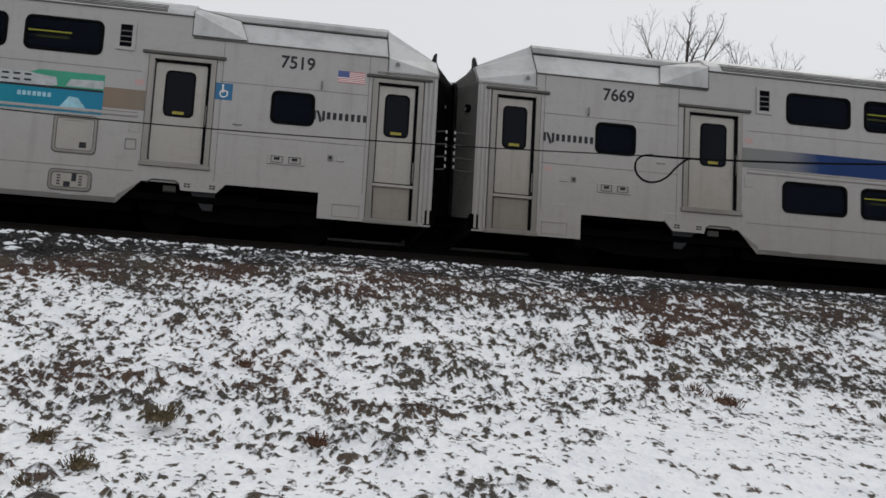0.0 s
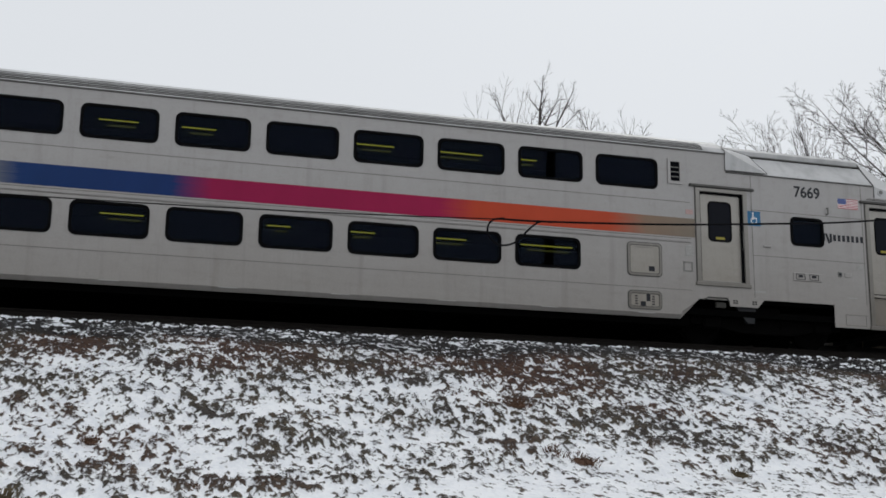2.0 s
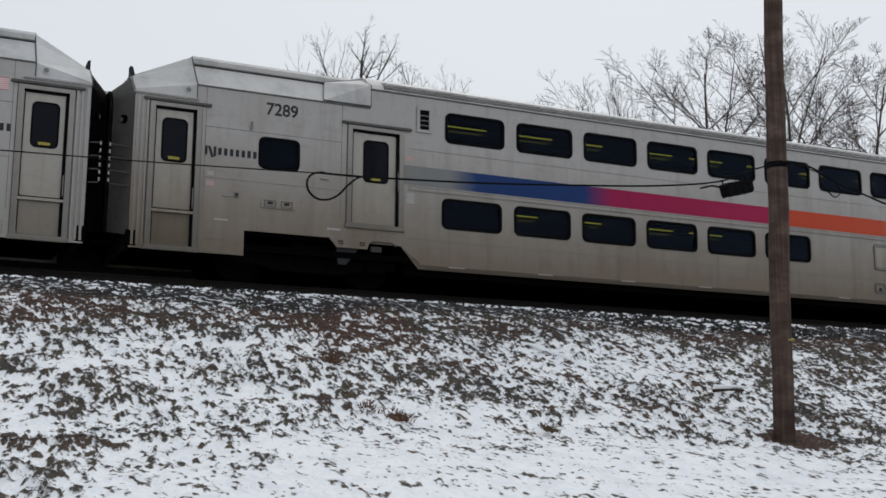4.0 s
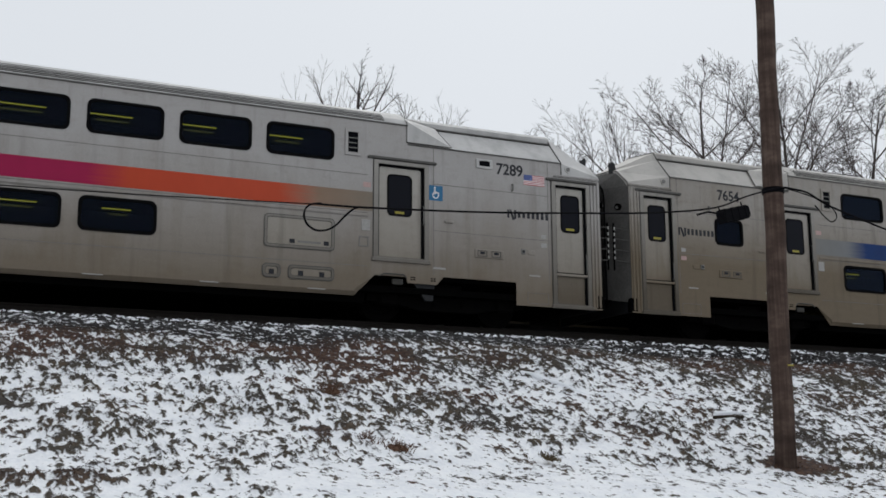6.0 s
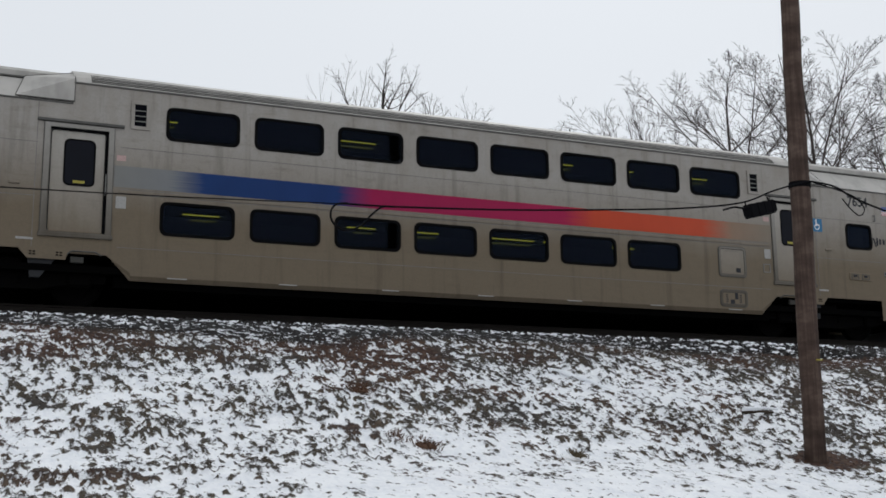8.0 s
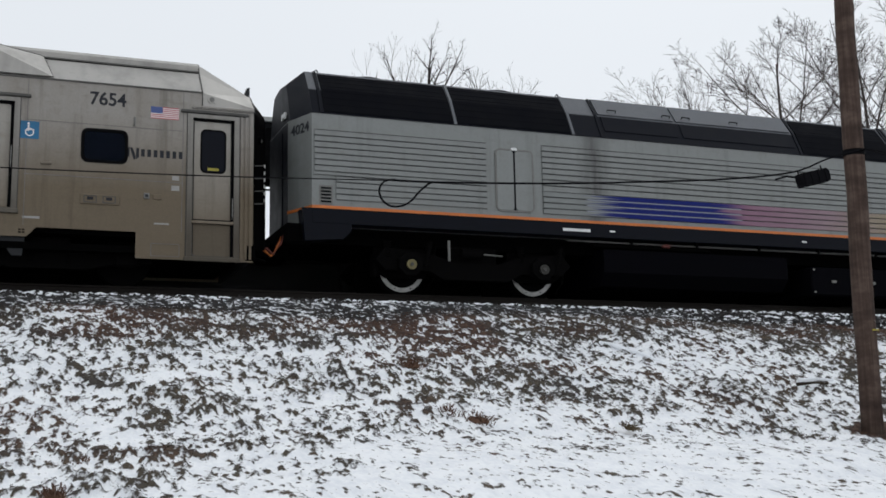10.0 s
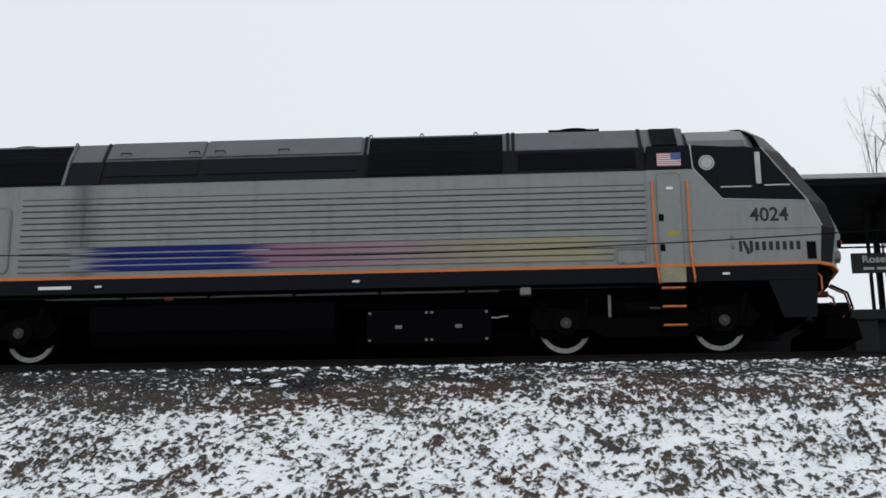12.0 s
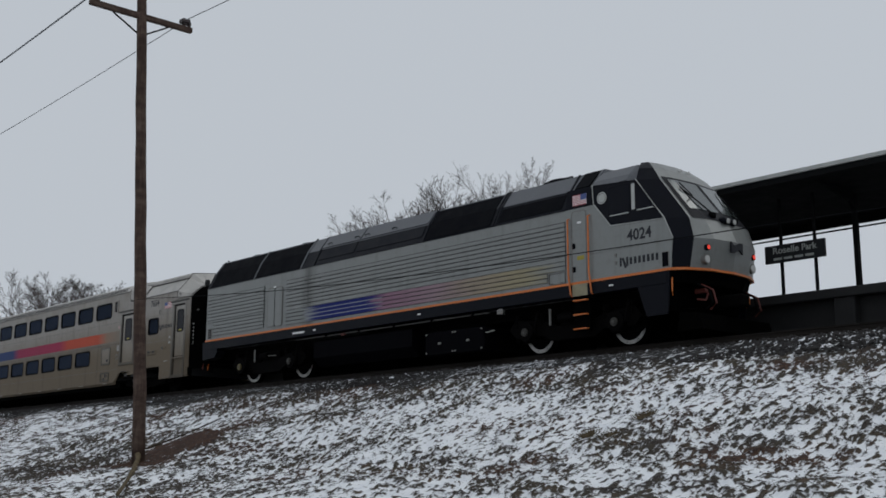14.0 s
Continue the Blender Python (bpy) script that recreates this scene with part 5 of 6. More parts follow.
    part("door_gap", box(-5.80, -5.76, -0.010, 0.0, 1.67, 2.88), M_MESH, d)
    part("latch_plate", box(-5.84, -5.72, -0.022, -0.012, 2.90, 2.95), M_WHITE, d)
    part("corner_hatch", ring(round_rect(6.07, 6.60, 1.56, 1.84, 0.02), round_rect(6.085, 6.585, 1.575, 1.825, 0.015), -0.010, 0.01), M_TRIM, eng)
    for x in (6.17, 6.5):
        part("hatch_latch", box(x - 0.03, x + 0.03, -0.014, 0.0, 1.57, 1.595), M_GUTTER, eng)
    # orange line and dark sill
    part("orange_line", box(-9.97, 9.72, -0.018, 0.0, 1.485, 1.54), M_ORANGE, eng, "thin orange line along the sill")
    part("sill", box(-9.97, 9.60, -0.012, 0.3, 1.20, 1.485, 0.01), M_LDARK, eng, "dark sill beam")
    part("orange_line_end", prism([(-9.97, -0.018), (-10.27, 0.74), (-10.25, 0.76), (-9.95, 0.0)], 1.485, 1.54, "z"), M_ORANGE, eng)
    part("rear_skirt", prism([(-10.15, 1.485), (-9.2, 1.485), (-9.2, 1.08), (-9.35, 0.92), (-10.10, 0.86)], -0.006, 0.35), M_LDARK, eng)
    part("rear_buffer", box(-10.45, -9.9, 0.15, 2.9, 0.8, 1.22, 0.06), M_UNDER, eng)
    for k in range(3):
        part("hose", tube([(-10.28, 0.30 + 0.2 * k, 1.2), (-10.42, 0.28 + 0.2 * k, 1.05), (-10.5, 0.28 + 0.2 * k, 0.82), (-10.62, 0.32 + 0.2 * k, 0.62), (-10.75, 0.4 + 0.2 * k, 0.75)], 0.025, 6), (M_VALVE, M_ORANGE, M_RUBBER)[k], eng)
    part("coupler", box(-10.75, -10.2, 1.36, 1.69, 0.76, 1.02, 0.04), M_TRUCK, eng)
    part("makers_plate", box(-4.73, -4.10, -0.016, -0.012, 1.30, 1.36), M_WHITE, eng, "pale lettering strip")
    for x in (-3.65, 1.2, 7.95):
        part("label_plate", box(x, x + 0.13, -0.016, -0.012, 1.32, 1.36), M_WHITE, eng)
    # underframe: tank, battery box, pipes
    part("fuel_tank", prism([(0.10, 0.98), (0.10, 0.50), (0.35, 0.24), (2.7, 0.24), (2.95, 0.50), (2.95, 0.98)], -3.75, 0.85, "x"), M_TANK, eng, "fuel tank, shade put into its dark colour")
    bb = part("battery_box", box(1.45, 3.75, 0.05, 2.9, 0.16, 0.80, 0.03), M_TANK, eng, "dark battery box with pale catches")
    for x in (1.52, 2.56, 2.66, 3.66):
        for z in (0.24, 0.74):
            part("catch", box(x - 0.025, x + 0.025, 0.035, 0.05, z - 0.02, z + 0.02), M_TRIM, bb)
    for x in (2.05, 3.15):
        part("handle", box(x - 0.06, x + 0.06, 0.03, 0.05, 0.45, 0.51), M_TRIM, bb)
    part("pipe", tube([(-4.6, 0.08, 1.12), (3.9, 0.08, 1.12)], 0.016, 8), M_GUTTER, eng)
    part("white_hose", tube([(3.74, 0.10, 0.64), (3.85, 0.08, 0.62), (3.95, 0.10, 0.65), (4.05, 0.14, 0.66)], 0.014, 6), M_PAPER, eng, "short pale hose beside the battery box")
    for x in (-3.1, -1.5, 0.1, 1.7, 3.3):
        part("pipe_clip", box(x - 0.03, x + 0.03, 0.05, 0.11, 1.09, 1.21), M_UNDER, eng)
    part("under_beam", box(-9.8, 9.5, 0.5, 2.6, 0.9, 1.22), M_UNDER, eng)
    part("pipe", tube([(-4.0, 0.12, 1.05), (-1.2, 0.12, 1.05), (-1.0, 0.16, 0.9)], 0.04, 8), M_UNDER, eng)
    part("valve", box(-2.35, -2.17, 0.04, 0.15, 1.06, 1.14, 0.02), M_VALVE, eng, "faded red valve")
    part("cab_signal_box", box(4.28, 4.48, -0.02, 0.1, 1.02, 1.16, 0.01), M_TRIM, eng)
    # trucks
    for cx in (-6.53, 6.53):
        t = part("truck", box(cx - 0.5, cx + 0.5, 0.4, 2.6, 0.40, 0.95, 0.05), M_TRUCK, eng, "cast locomotive truck, shade put into its black")
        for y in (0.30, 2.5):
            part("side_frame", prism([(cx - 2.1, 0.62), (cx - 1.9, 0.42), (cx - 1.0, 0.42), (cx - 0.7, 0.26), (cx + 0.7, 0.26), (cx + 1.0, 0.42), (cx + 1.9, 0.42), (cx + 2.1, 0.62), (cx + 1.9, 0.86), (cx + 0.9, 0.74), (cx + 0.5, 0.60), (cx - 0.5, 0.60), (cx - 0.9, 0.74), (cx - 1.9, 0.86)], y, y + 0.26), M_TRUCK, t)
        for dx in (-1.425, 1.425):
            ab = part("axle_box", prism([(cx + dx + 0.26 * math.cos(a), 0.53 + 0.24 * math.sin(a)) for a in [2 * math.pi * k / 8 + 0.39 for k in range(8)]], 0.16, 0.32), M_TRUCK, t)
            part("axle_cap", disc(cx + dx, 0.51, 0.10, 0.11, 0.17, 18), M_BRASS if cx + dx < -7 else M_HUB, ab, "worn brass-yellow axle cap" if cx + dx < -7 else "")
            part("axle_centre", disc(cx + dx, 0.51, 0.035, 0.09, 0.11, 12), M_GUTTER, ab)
            # added black plate that stands in for the dark over the upper rim
            part("rim_cover", prism([(cx + dx - 0.62, 1.0), (cx + dx - 0.62, 0.46), (cx + dx - 0.38, 0.30), (cx + dx + 0.38, 0.30), (cx + dx + 0.62, 0.46), (cx + dx + 0.62, 1.0)], 0.56, 0.66), M_TRUCK, t)
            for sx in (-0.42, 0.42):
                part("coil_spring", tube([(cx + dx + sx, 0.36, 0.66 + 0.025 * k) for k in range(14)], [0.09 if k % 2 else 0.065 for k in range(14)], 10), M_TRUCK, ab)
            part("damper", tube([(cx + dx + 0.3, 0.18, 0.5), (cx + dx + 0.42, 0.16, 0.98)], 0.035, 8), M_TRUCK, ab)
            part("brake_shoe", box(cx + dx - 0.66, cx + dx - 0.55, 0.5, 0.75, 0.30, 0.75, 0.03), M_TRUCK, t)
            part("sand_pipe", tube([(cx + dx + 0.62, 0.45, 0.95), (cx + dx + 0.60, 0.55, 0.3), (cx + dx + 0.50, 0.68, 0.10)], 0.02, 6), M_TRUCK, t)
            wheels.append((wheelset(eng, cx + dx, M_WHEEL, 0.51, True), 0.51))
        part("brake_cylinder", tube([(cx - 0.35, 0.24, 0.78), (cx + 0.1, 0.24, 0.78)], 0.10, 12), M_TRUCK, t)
        part("brake_rod", tube([(cx + 0.1, 0.24, 0.78), (cx + 0.55, 0.24, 0.76)], 0.018, 6), M_TRIM, t)
        part("bearing_strut", tube([(cx - 0.62, 0.2, 0.62), (cx - 0.62, 0.2, 1.02)], 0.03, 8), M_TRIM, t)
    # cab side with its door, handrails and steps
    cab = part("cab_side", prism([(6.66, 1.54), (9.72, 1.54), (9.78, 2.2), (9.59, 2.68), (8.04, 2.74), (7.55, 3.33), (6.66, 3.33)], -0.004, 0.5), M_LGREY, eng, "grey cab side")
    part("cab_core", prism([(6.7, 1.3), (9.6, 1.3), (9.6, 2.6), (8.65, 3.72), (7.0, 3.9)], 0.4, 2.65), M_LDARK, eng)
    part("cab_far_side", prism([(6.66, 1.54), (9.72, 1.54), (9.78, 2.2), (9.59, 2.68), (8.80, 3.71), (7.5, 3.8), (6.66, 3.33)], 2.6, 3.05), M_LGREY, eng)
    win = part("cab_window", prism([(7.52, 3.80), (7.55, 3.35), (8.05, 2.75), (9.57, 2.69), (8.80, 3.71)], 0.0, 0.42), M_LDARK, eng, "dark cab window panel with pale edge")
    part("pane", prism(round_rect(7.98, 8.62, 2.98, 3.66, 0.04), -0.012, 0.01), M_DARKPANE, win)
    part("pane", prism([(8.80, 3.02), (9.28, 3.0), (8.80, 3.62)], -0.012, 0.01), M_DARKPANE, win)
    part("sash_post", box(8.67, 8.77, -0.022, 0.0, 3.02, 3.63, 0.01), M_CAP, win, "pale upright sash")
    part("sill_strip", box(8.02, 8.58, -0.016, 0.0, 2.96, 2.985), M_CAP, win)
    part("sill_strip", box(8.82, 9.28, -0.016, 0.0, 2.975, 3.0), M_CAP, win)
    part("pale_edge", tube([(7.50, -0.004, 3.82), (7.53, -0.004, 3.35), (8.04, -0.004, 2.745), (9.59, -0.004, 2.68), (8.80, -0.004, 3.72)], 0.012, 6), M_CAP, win)
    part("emblem", disc(7.79, 3.45, 0.145, -0.01, 0.0, 28), M_CAP, win, "round pale emblem")
    part("emblem_ring", ring([(7.79 + 0.12 * math.cos(a), 3.45 + 0.12 * math.sin(a)) for a in [math.pi * k / 12 for k in range(24)]], [(7.79 + 0.105 * math.cos(a), 3.45 + 0.105 * math.sin(a)) for a in [math.pi * k / 12 for k in range(24)]], -0.013, -0.01), M_TRIM, win)
    hr = [(0.0, 3.75), (0.12, 3.92), (0.45, 4.20), (0.8, 4.28), (1.525, 4.34)]
    hr = hr + [(3.05 - y, z) for y, z in reversed(hr[:-1])]
    part("cab_roof", loft([[(7.47, y, z) for y, z in hr], [(8.52, y, z) for y, z in hr], [(8.70, 0.10 + y * 0.93, z - 0.09) for y, z in hr]]), M_LROOF, eng, "grey cab roof")
    part("roof_vent", loft([[(6.68, 0.10, 3.72), (6.68, 0.62, 4.33), (6.68, 1.0, 4.36), (6.68, 1.0, 3.72)], [(7.40, 0.06, 3.72), (7.40, 0.60, 4.35), (7.40, 1.0, 4.38), (7.40, 1.0, 3.72)]]), M_LROOF, eng)
    part("vent_mesh", prism([(0.16, 3.85), (0.58, 4.31), (0.56, 4.33), (0.14, 3.87)], 6.82, 7.30, "x"), M_MESH, eng)
    flag(6.88, 7.32, 3.40, 3.66, -0.004, eng, True)
    fp = part("flag_panel", prism([(6.66, 3.345), (7.50, 3.345), (7.48, 3.80), (6.70, 3.80)], -0.002, 0.3), M_LDARK, eng)
    dr = part("cab_door", ring(round_rect(6.83, 7.30, 1.50, 3.27, 0.08), round_rect(6.85, 7.28, 1.52, 3.25, 0.07), -0.014, 0.0), M_TRIM, eng, "narrow grey cab door")
    part("leaf", prism(round_rect(6.855, 7.275, 1.525, 3.245, 0.07), -0.012, 0.0), M_LGREY, dr)
    for z in (2.35, 1.78):
        part("lock", box(6.86, 6.95, -0.03, -0.012, z, z + 0.13, 0.008), M_MESH, dr)
    part("sticker", box(7.0, 7.22, -0.016, -0.012, 2.06, 2.16), M_YELLOW, dr, "yellow warning sticker")
    part("plate", box(7.02, 7.14, -0.016, -0.012, 2.95, 3.0), M_WHITE, dr)
    for x in (6.76, 7.40):
        part("handrail", tube([(x, 0.0, 3.10), (x, -0.07, 3.08), (x, -0.07, 1.75), (x + 0.05 * (1 if x < 7 else 1), -0.05, 1.25), (x + 0.05, 0.0, 1.2)], 0.021, 8), M_ORANGE, eng, "orange handrail")
    stp = part("cab_steps", box(6.82, 7.30, 0.06, 0.12, 0.36, 1.22), M_UNDER, eng, "recessed steps with orange treads")
    for z in (1.10, 0.76, 0.42):
        part("tread", box(6.85, 7.27, -0.03, 0.08, z - 0.018, z + 0.014, 0.004), M_ORANGE, stp)
    part("door_well", box(6.83, 7.30, -0.015, 0.06, 1.2, 1.52), M_WELL, eng)
    part("unit_number", lettering("4024", 0.36, (8.51, -0.005, 2.31), 0.70), M_INK, eng, "dark painted unit number")
    operator_mark(8.28, 1.74, 0.20, 1.15, -0.005, eng)
    part("side_ridge", box(7.34, 9.74, -0.016, 0.0, 2.16, 2.20, 0.006), M_LGREY, cab)
    sg = part("side_grille", box(9.47, 9.67, -0.012, 0.0, 1.56, 1.92), M_TRIM, cab, "small dark grille")
    part("mesh", box(9.49, 9.65, -0.016, -0.012, 1.58, 1.90), M_MESH, sg)
    for z in (1.98, 1.80):
        part("grab_bracket", box(8.14, 8.20, -0.03, 0.0, z, z + 0.08, 0.006), M_TRIM, cab)
    # nose: dark corner bands, grey front, windscreen
    levels = [(1.54, (9.70, 0.0), (10.0, 0.30), (10.20, 0.78), (10.28, 1.525)), (2.2, (9.80, 0.0), (10.12, 0.32), (10.33, 0.78), (10.42, 1.525)),
              (2.68, (9.58, 0.0), (9.99, 0.35), (10.13, 0.76), (10.21, 1.525)), (3.71, (8.80, 0.02), (9.22, 0.36), (9.33, 0.72), (9.40, 1.525)),
              (4.04, (8.72, 0.24), (8.97, 0.46), (9.06, 0.78), (9.12, 1.525)), (4.27, (8.54, 0.56), (8.70, 0.66), (8.77, 0.90), (8.82, 1.525)), (4.34, (8.36, 0.8), (8.44, 0.84), (8.48, 0.98), (8.50, 1.525))]
    for side in (0, 1):
        def at(q, z):
            return (q[0], 3.05 - q[1] if side else q[1], z)
        bm = bmesh.new()
        for (za, *A), (zb, *B) in zip(levels, levels[1:]):
            bm.faces.new([bm.verts.new(p) for p in (at(A[0], za), at(A[1], za), at(B[1], zb), at(B[0], zb))])
        part("nose_band", bm, M_LDARK, eng, "dark band down the cab corner")
        bm = bmesh.new()
        for k, ((za, *A), (zb, *B)) in enumerate(zip(levels, levels[1:])):
            for j in (1, 2):
                bm.faces.new([bm.verts.new(p) for p in (at(A[j], za), at(A[j + 1], za), at(B[j + 1], zb), at(B[j], zb))])
        part("nose_front", bm, M_LGREY, eng, "grey sloping front")
        lo, hi = levels[2], levels[3]
        def on(f, g, out=0.012):
            """A place on the sloping front: f across from corner to middle, g up."""
            P, Q = Vector(at(lo[2], lo[0])), Vector(at(lo[4], lo[0]))
            R, S = Vector(at(hi[2], hi[0])), Vector(at(hi[4], hi[0]))
            m1, m2 = Vector(at(lo[3], lo[0])), Vector(at(hi[3], hi[0]))
            a = P.lerp(m1, f / 0.35) if f < 0.35 else m1.lerp(Q, (f - 0.35) / 0.65)
            b = R.lerp(m2, f / 0.35) if f < 0.35 else m2.lerp(S, (f - 0.35) / 0.65)
            return a.lerp(b, g) + Vector((out, 0, out * 0.8))
        def pane_on(f0, f1, g0, g1, out):
            bm = bmesh.new()
            row = [[bm.verts.new(on(f, g, out)) for f in ((f0, 0.35, f1) if f0 < 0.35 < f1 else (f0, f1))] for g in (g0, g1)]
            for k in range(len(row[0]) - 1):
                bm.faces.new((row[0][k], row[0][k + 1], row[1][k + 1], row[1][k]))
            return bm
        mask = part("screen_surround", pane_on(0.06, 1.0, 0.0, 1.07, 0.010), M_LDARK, eng, "black rubber surround of the windscreen")
        ws = part("windscreen", pane_on(0.16, 0.94, 0.24, 1.0, 0.018), M_SCREEN, mask, "dark reflecting windscreen")
        part("wiper", tube([on(0.62, 0.12, 0.05), on(0.48, 0.42, 0.05), on(0.30, 0.78, 0.04)], 0.018, 6), M_RUBBER, mask)
        part("wiper_blade", tube([on(0.20, 0.40, 0.04), on(0.46, 0.58, 0.05), on(0.40, 0.92, 0.04)], 0.014, 6), M_RUBBER, mask)
        part("wiper_motor", box(*sorted((on(0.62, 0.12, 0.0).x - 0.03, on(0.62, 0.12, 0.0).x + 0.09)), *sorted((on(0.56, 0.1).y, on(0.70, 0.1).y)), on(0.6, 0.12).z - 0.05, on(0.6, 0.12).z + 0.07, 0.02), M_RUBBER, mask)
        pale = [at((lv[1][0] - 0.004, lv[1][1] - 0.008), lv[0]) for lv in levels[1:4]]
        part("band_edge", tube(pale, 0.010, 6), M_CAP, eng, "thin pale line along the dark band")
        part("grab_iron", tube([at((9.66, 0.10), 1.34), at((9.71, 0.02), 1.26), at((9.71, 0.02), 1.02), at((9.66, 0.10), 0.94)], 0.016, 6), M_ORANGE, eng, "orange grab iron")
        yl = 2.42 if side else 0.63
        nx = 10.21
        part("lamp_ring", tube([(nx - 0.1, yl, 1.74), (nx + 0.022, yl, 1.74)], 0.115, 20), M_TRIM, eng)
        part("marker_ring", tube([(nx - 0.05, yl, 2.0), (nx + 0.065, yl, 2.0)], 0.072, 18), M_LDARK, eng)
        part("headlight", tube([(nx - 0.1, yl, 1.74), (nx + 0.035, yl, 1.74)], 0.085, 18), M_LENS, eng, "round headlight, unlit")
        part("marker_lamp", tube([(nx - 0.05, yl, 2.0), (nx + 0.078, yl, 2.0)], 0.046, 16), M_REDLIGHT, eng, "lit red marker lamp")
        part("orange_line_nose", loft([[(9.70, 3.05 if side else 0.0, z) for z in (1.485, 1.54)] + [(9.68, 2.97 if side else 0.08, z) for z in (1.54, 1.485)],
             [(9.98, 2.85 if side else 0.20, z) for z in (1.485, 1.54)] + [(9.93, 2.8 if side else 0.25, z) for z in (1.54, 1.485)],
             [(10.23, 2.32 if side else 0.73, z) for z in (1.485, 1.54)] + [(10.17, 2.28 if side else 0.77, z) for z in (1.54, 1.485)],
             [(10.32, 1.525, z) for z in (1.485, 1.54)] + [(10.24, 1.525, z) for z in (1.54, 1.485)]]), M_ORANGE, eng)
        # lower nose, the shade of its recess put into a near-zero black
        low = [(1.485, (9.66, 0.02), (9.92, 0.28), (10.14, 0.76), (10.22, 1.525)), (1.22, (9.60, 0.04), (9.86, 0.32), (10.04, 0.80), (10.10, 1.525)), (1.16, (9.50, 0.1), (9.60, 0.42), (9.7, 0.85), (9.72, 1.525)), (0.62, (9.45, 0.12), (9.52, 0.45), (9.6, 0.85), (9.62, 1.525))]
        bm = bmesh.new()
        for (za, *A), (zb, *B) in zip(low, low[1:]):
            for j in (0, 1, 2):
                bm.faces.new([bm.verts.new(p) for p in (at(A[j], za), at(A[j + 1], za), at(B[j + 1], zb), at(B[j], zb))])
        part("lower_nose", bm, M_UNDER, eng, "recess below the nose with painted-in black shade")
        ya = 3.04 if side else 0.0
        part("corner_skirt", prism([(8.67, 1.485), (9.66, 1.485), (9.62, 1.0), (9.58, 0.52), (9.0, 0.52)], ya, ya + (-0.05 if side else 0.05)), M_LDARK, eng)
        part("snow_plough", prism([(9.8, 0.55), (10.3, 0.50), (10.38, 0.14), (9.7, 0.14)], 2.9 if side else 0.15, 1.525), M_UNDER, eng)
        for k in range(2):
            yy = (2.3 + 0.15 * k) if side else (0.55 + 0.15 * k)
            part("hose", tube([(10.0, yy, 1.2), (10.3, yy, 1.05), (10.38, yy, 0.75), (10.22, yy, 0.62)], 0.022, 6), (M_RUBBER, M_VALVE)[k], eng)
        yv = 2.2 if side else 0.85
        part("air_valve", tube([(9.74, yv, 1.08), (10.02, yv, 1.08)], 0.06, 10), M_VALVE, eng, "dull red air valve")
        part("air_hose", tube([(10.0, yv, 1.08), (10.1, yv - 0.05, 1.0), (10.1, yv - 0.15, 0.84), (9.98, yv - 0.3, 0.86)], 0.024, 6), M_VALVE, eng)
        part("step_plate", box(9.72, 10.02, yv - 0.45, yv - 0.2, 0.60, 0.66, 0.01), M_UNDER, eng)
    hood = part("lamp_hood", box(10.06, 10.30, 1.26, 1.79, 2.64, 2.80, 0.05), M_LDARK, eng, "dark hood over the centre lamps")
    for y in (1.40, 1.65):
        part("centre_lamp", tube([(10.28, y, 2.71), (10.312, y, 2.71)], 0.06, 14), M_LENS, hood, "round centre lamp, unlit")
    for y in (1.36, 1.69):
        part("brow_lamp", tube([(8.80, y, 4.10), (9.08, y, 4.10)], 0.055, 12), M_LENS, eng, "small lamp above the windscreen")
    part("front_logo", prism([(1.3, 1.95), (1.42, 1.95), (1.62, 2.05), (1.75, 1.95), (1.75, 2.2), (1.62, 2.2), (1.42, 2.12), (1.3, 2.2)], 10.38, 10.425, "x"), M_INK, eng, "dark logo shape")
    part("coupler", box(9.9, 10.6, 1.36, 1.69, 0.72, 1.02, 0.05), M_TRUCK, eng)
    return eng, wheels


ENGINE = (91.73, *locomotive())


# ---------------------------------------------------------------- poles and cables
def pole(name, base, top, r0, r1, label, steps=14, seed=1):
    rnd = random.Random(seed)
    p, q = Vector(base), Vector(top)
    th = empty(name, pose(*base), label, "utility pole", "poles along the embankment")
    pts, rad = [], []
    for k in range(steps + 1):
        f = k / steps
        pts.append((q - p) * f + Vector((rnd.uniform(-0.01, 0.01), rnd.uniform(-0.01, 0.01), 0)))
        rad.append(r0 + (r1 - r0) * f + rnd.uniform(-0.004, 0.004))
    pts[0].z -= 0.4
    part("shaft", tube(pts, rad, 16), M_POLE, th, "weathered brown wooden shaft", True)
    return th


near = pole("utility_pole", (11.06, -8.0, -2.85), (11.26, -8.0, 8.4), 0.15, 0.115, "weathered brown wooden utility pole with low cables", seed=3)
part("tag", box(0.0, 0.10, -0.165, -0.15, 1.335, 1.355), M_YELLOW, near, "small yellow tag")
clamp = part("clamp", ring([(0.06 + 0.155 * math.cos(a), 0.155 * math.sin(a)) for a in [math.pi * k / 8 for k in range(16)]], [(0.06 + 0.12 * math.cos(a), 0.12 * math.sin(a)) for a in [math.pi * k / 8 for k in range(16)]], 3.80, 3.88), M_CABLE, near)
for v in clamp.data.vertices:
    x, y, z = v.co
    v.co = (x, z, y)
part("bolt", tube([(0.06, -0.24, 3.84), (0.06, 0.2, 3.84)], 0.016, 6), M_CABLE, near)

far = pole("utility_pole", (-23.70, -8.0, -2.85), (-24.95, -8.0, 9.3), 0.15, 0.115, "tall brown wooden utility pole with a timber crossarm", seed=4)
arm = part("crossarm", box(-1.16, -1.04, -1.38, 1.38, 10.92, 11.06, 0.012), M_POLE, far, "dark timber crossarm")
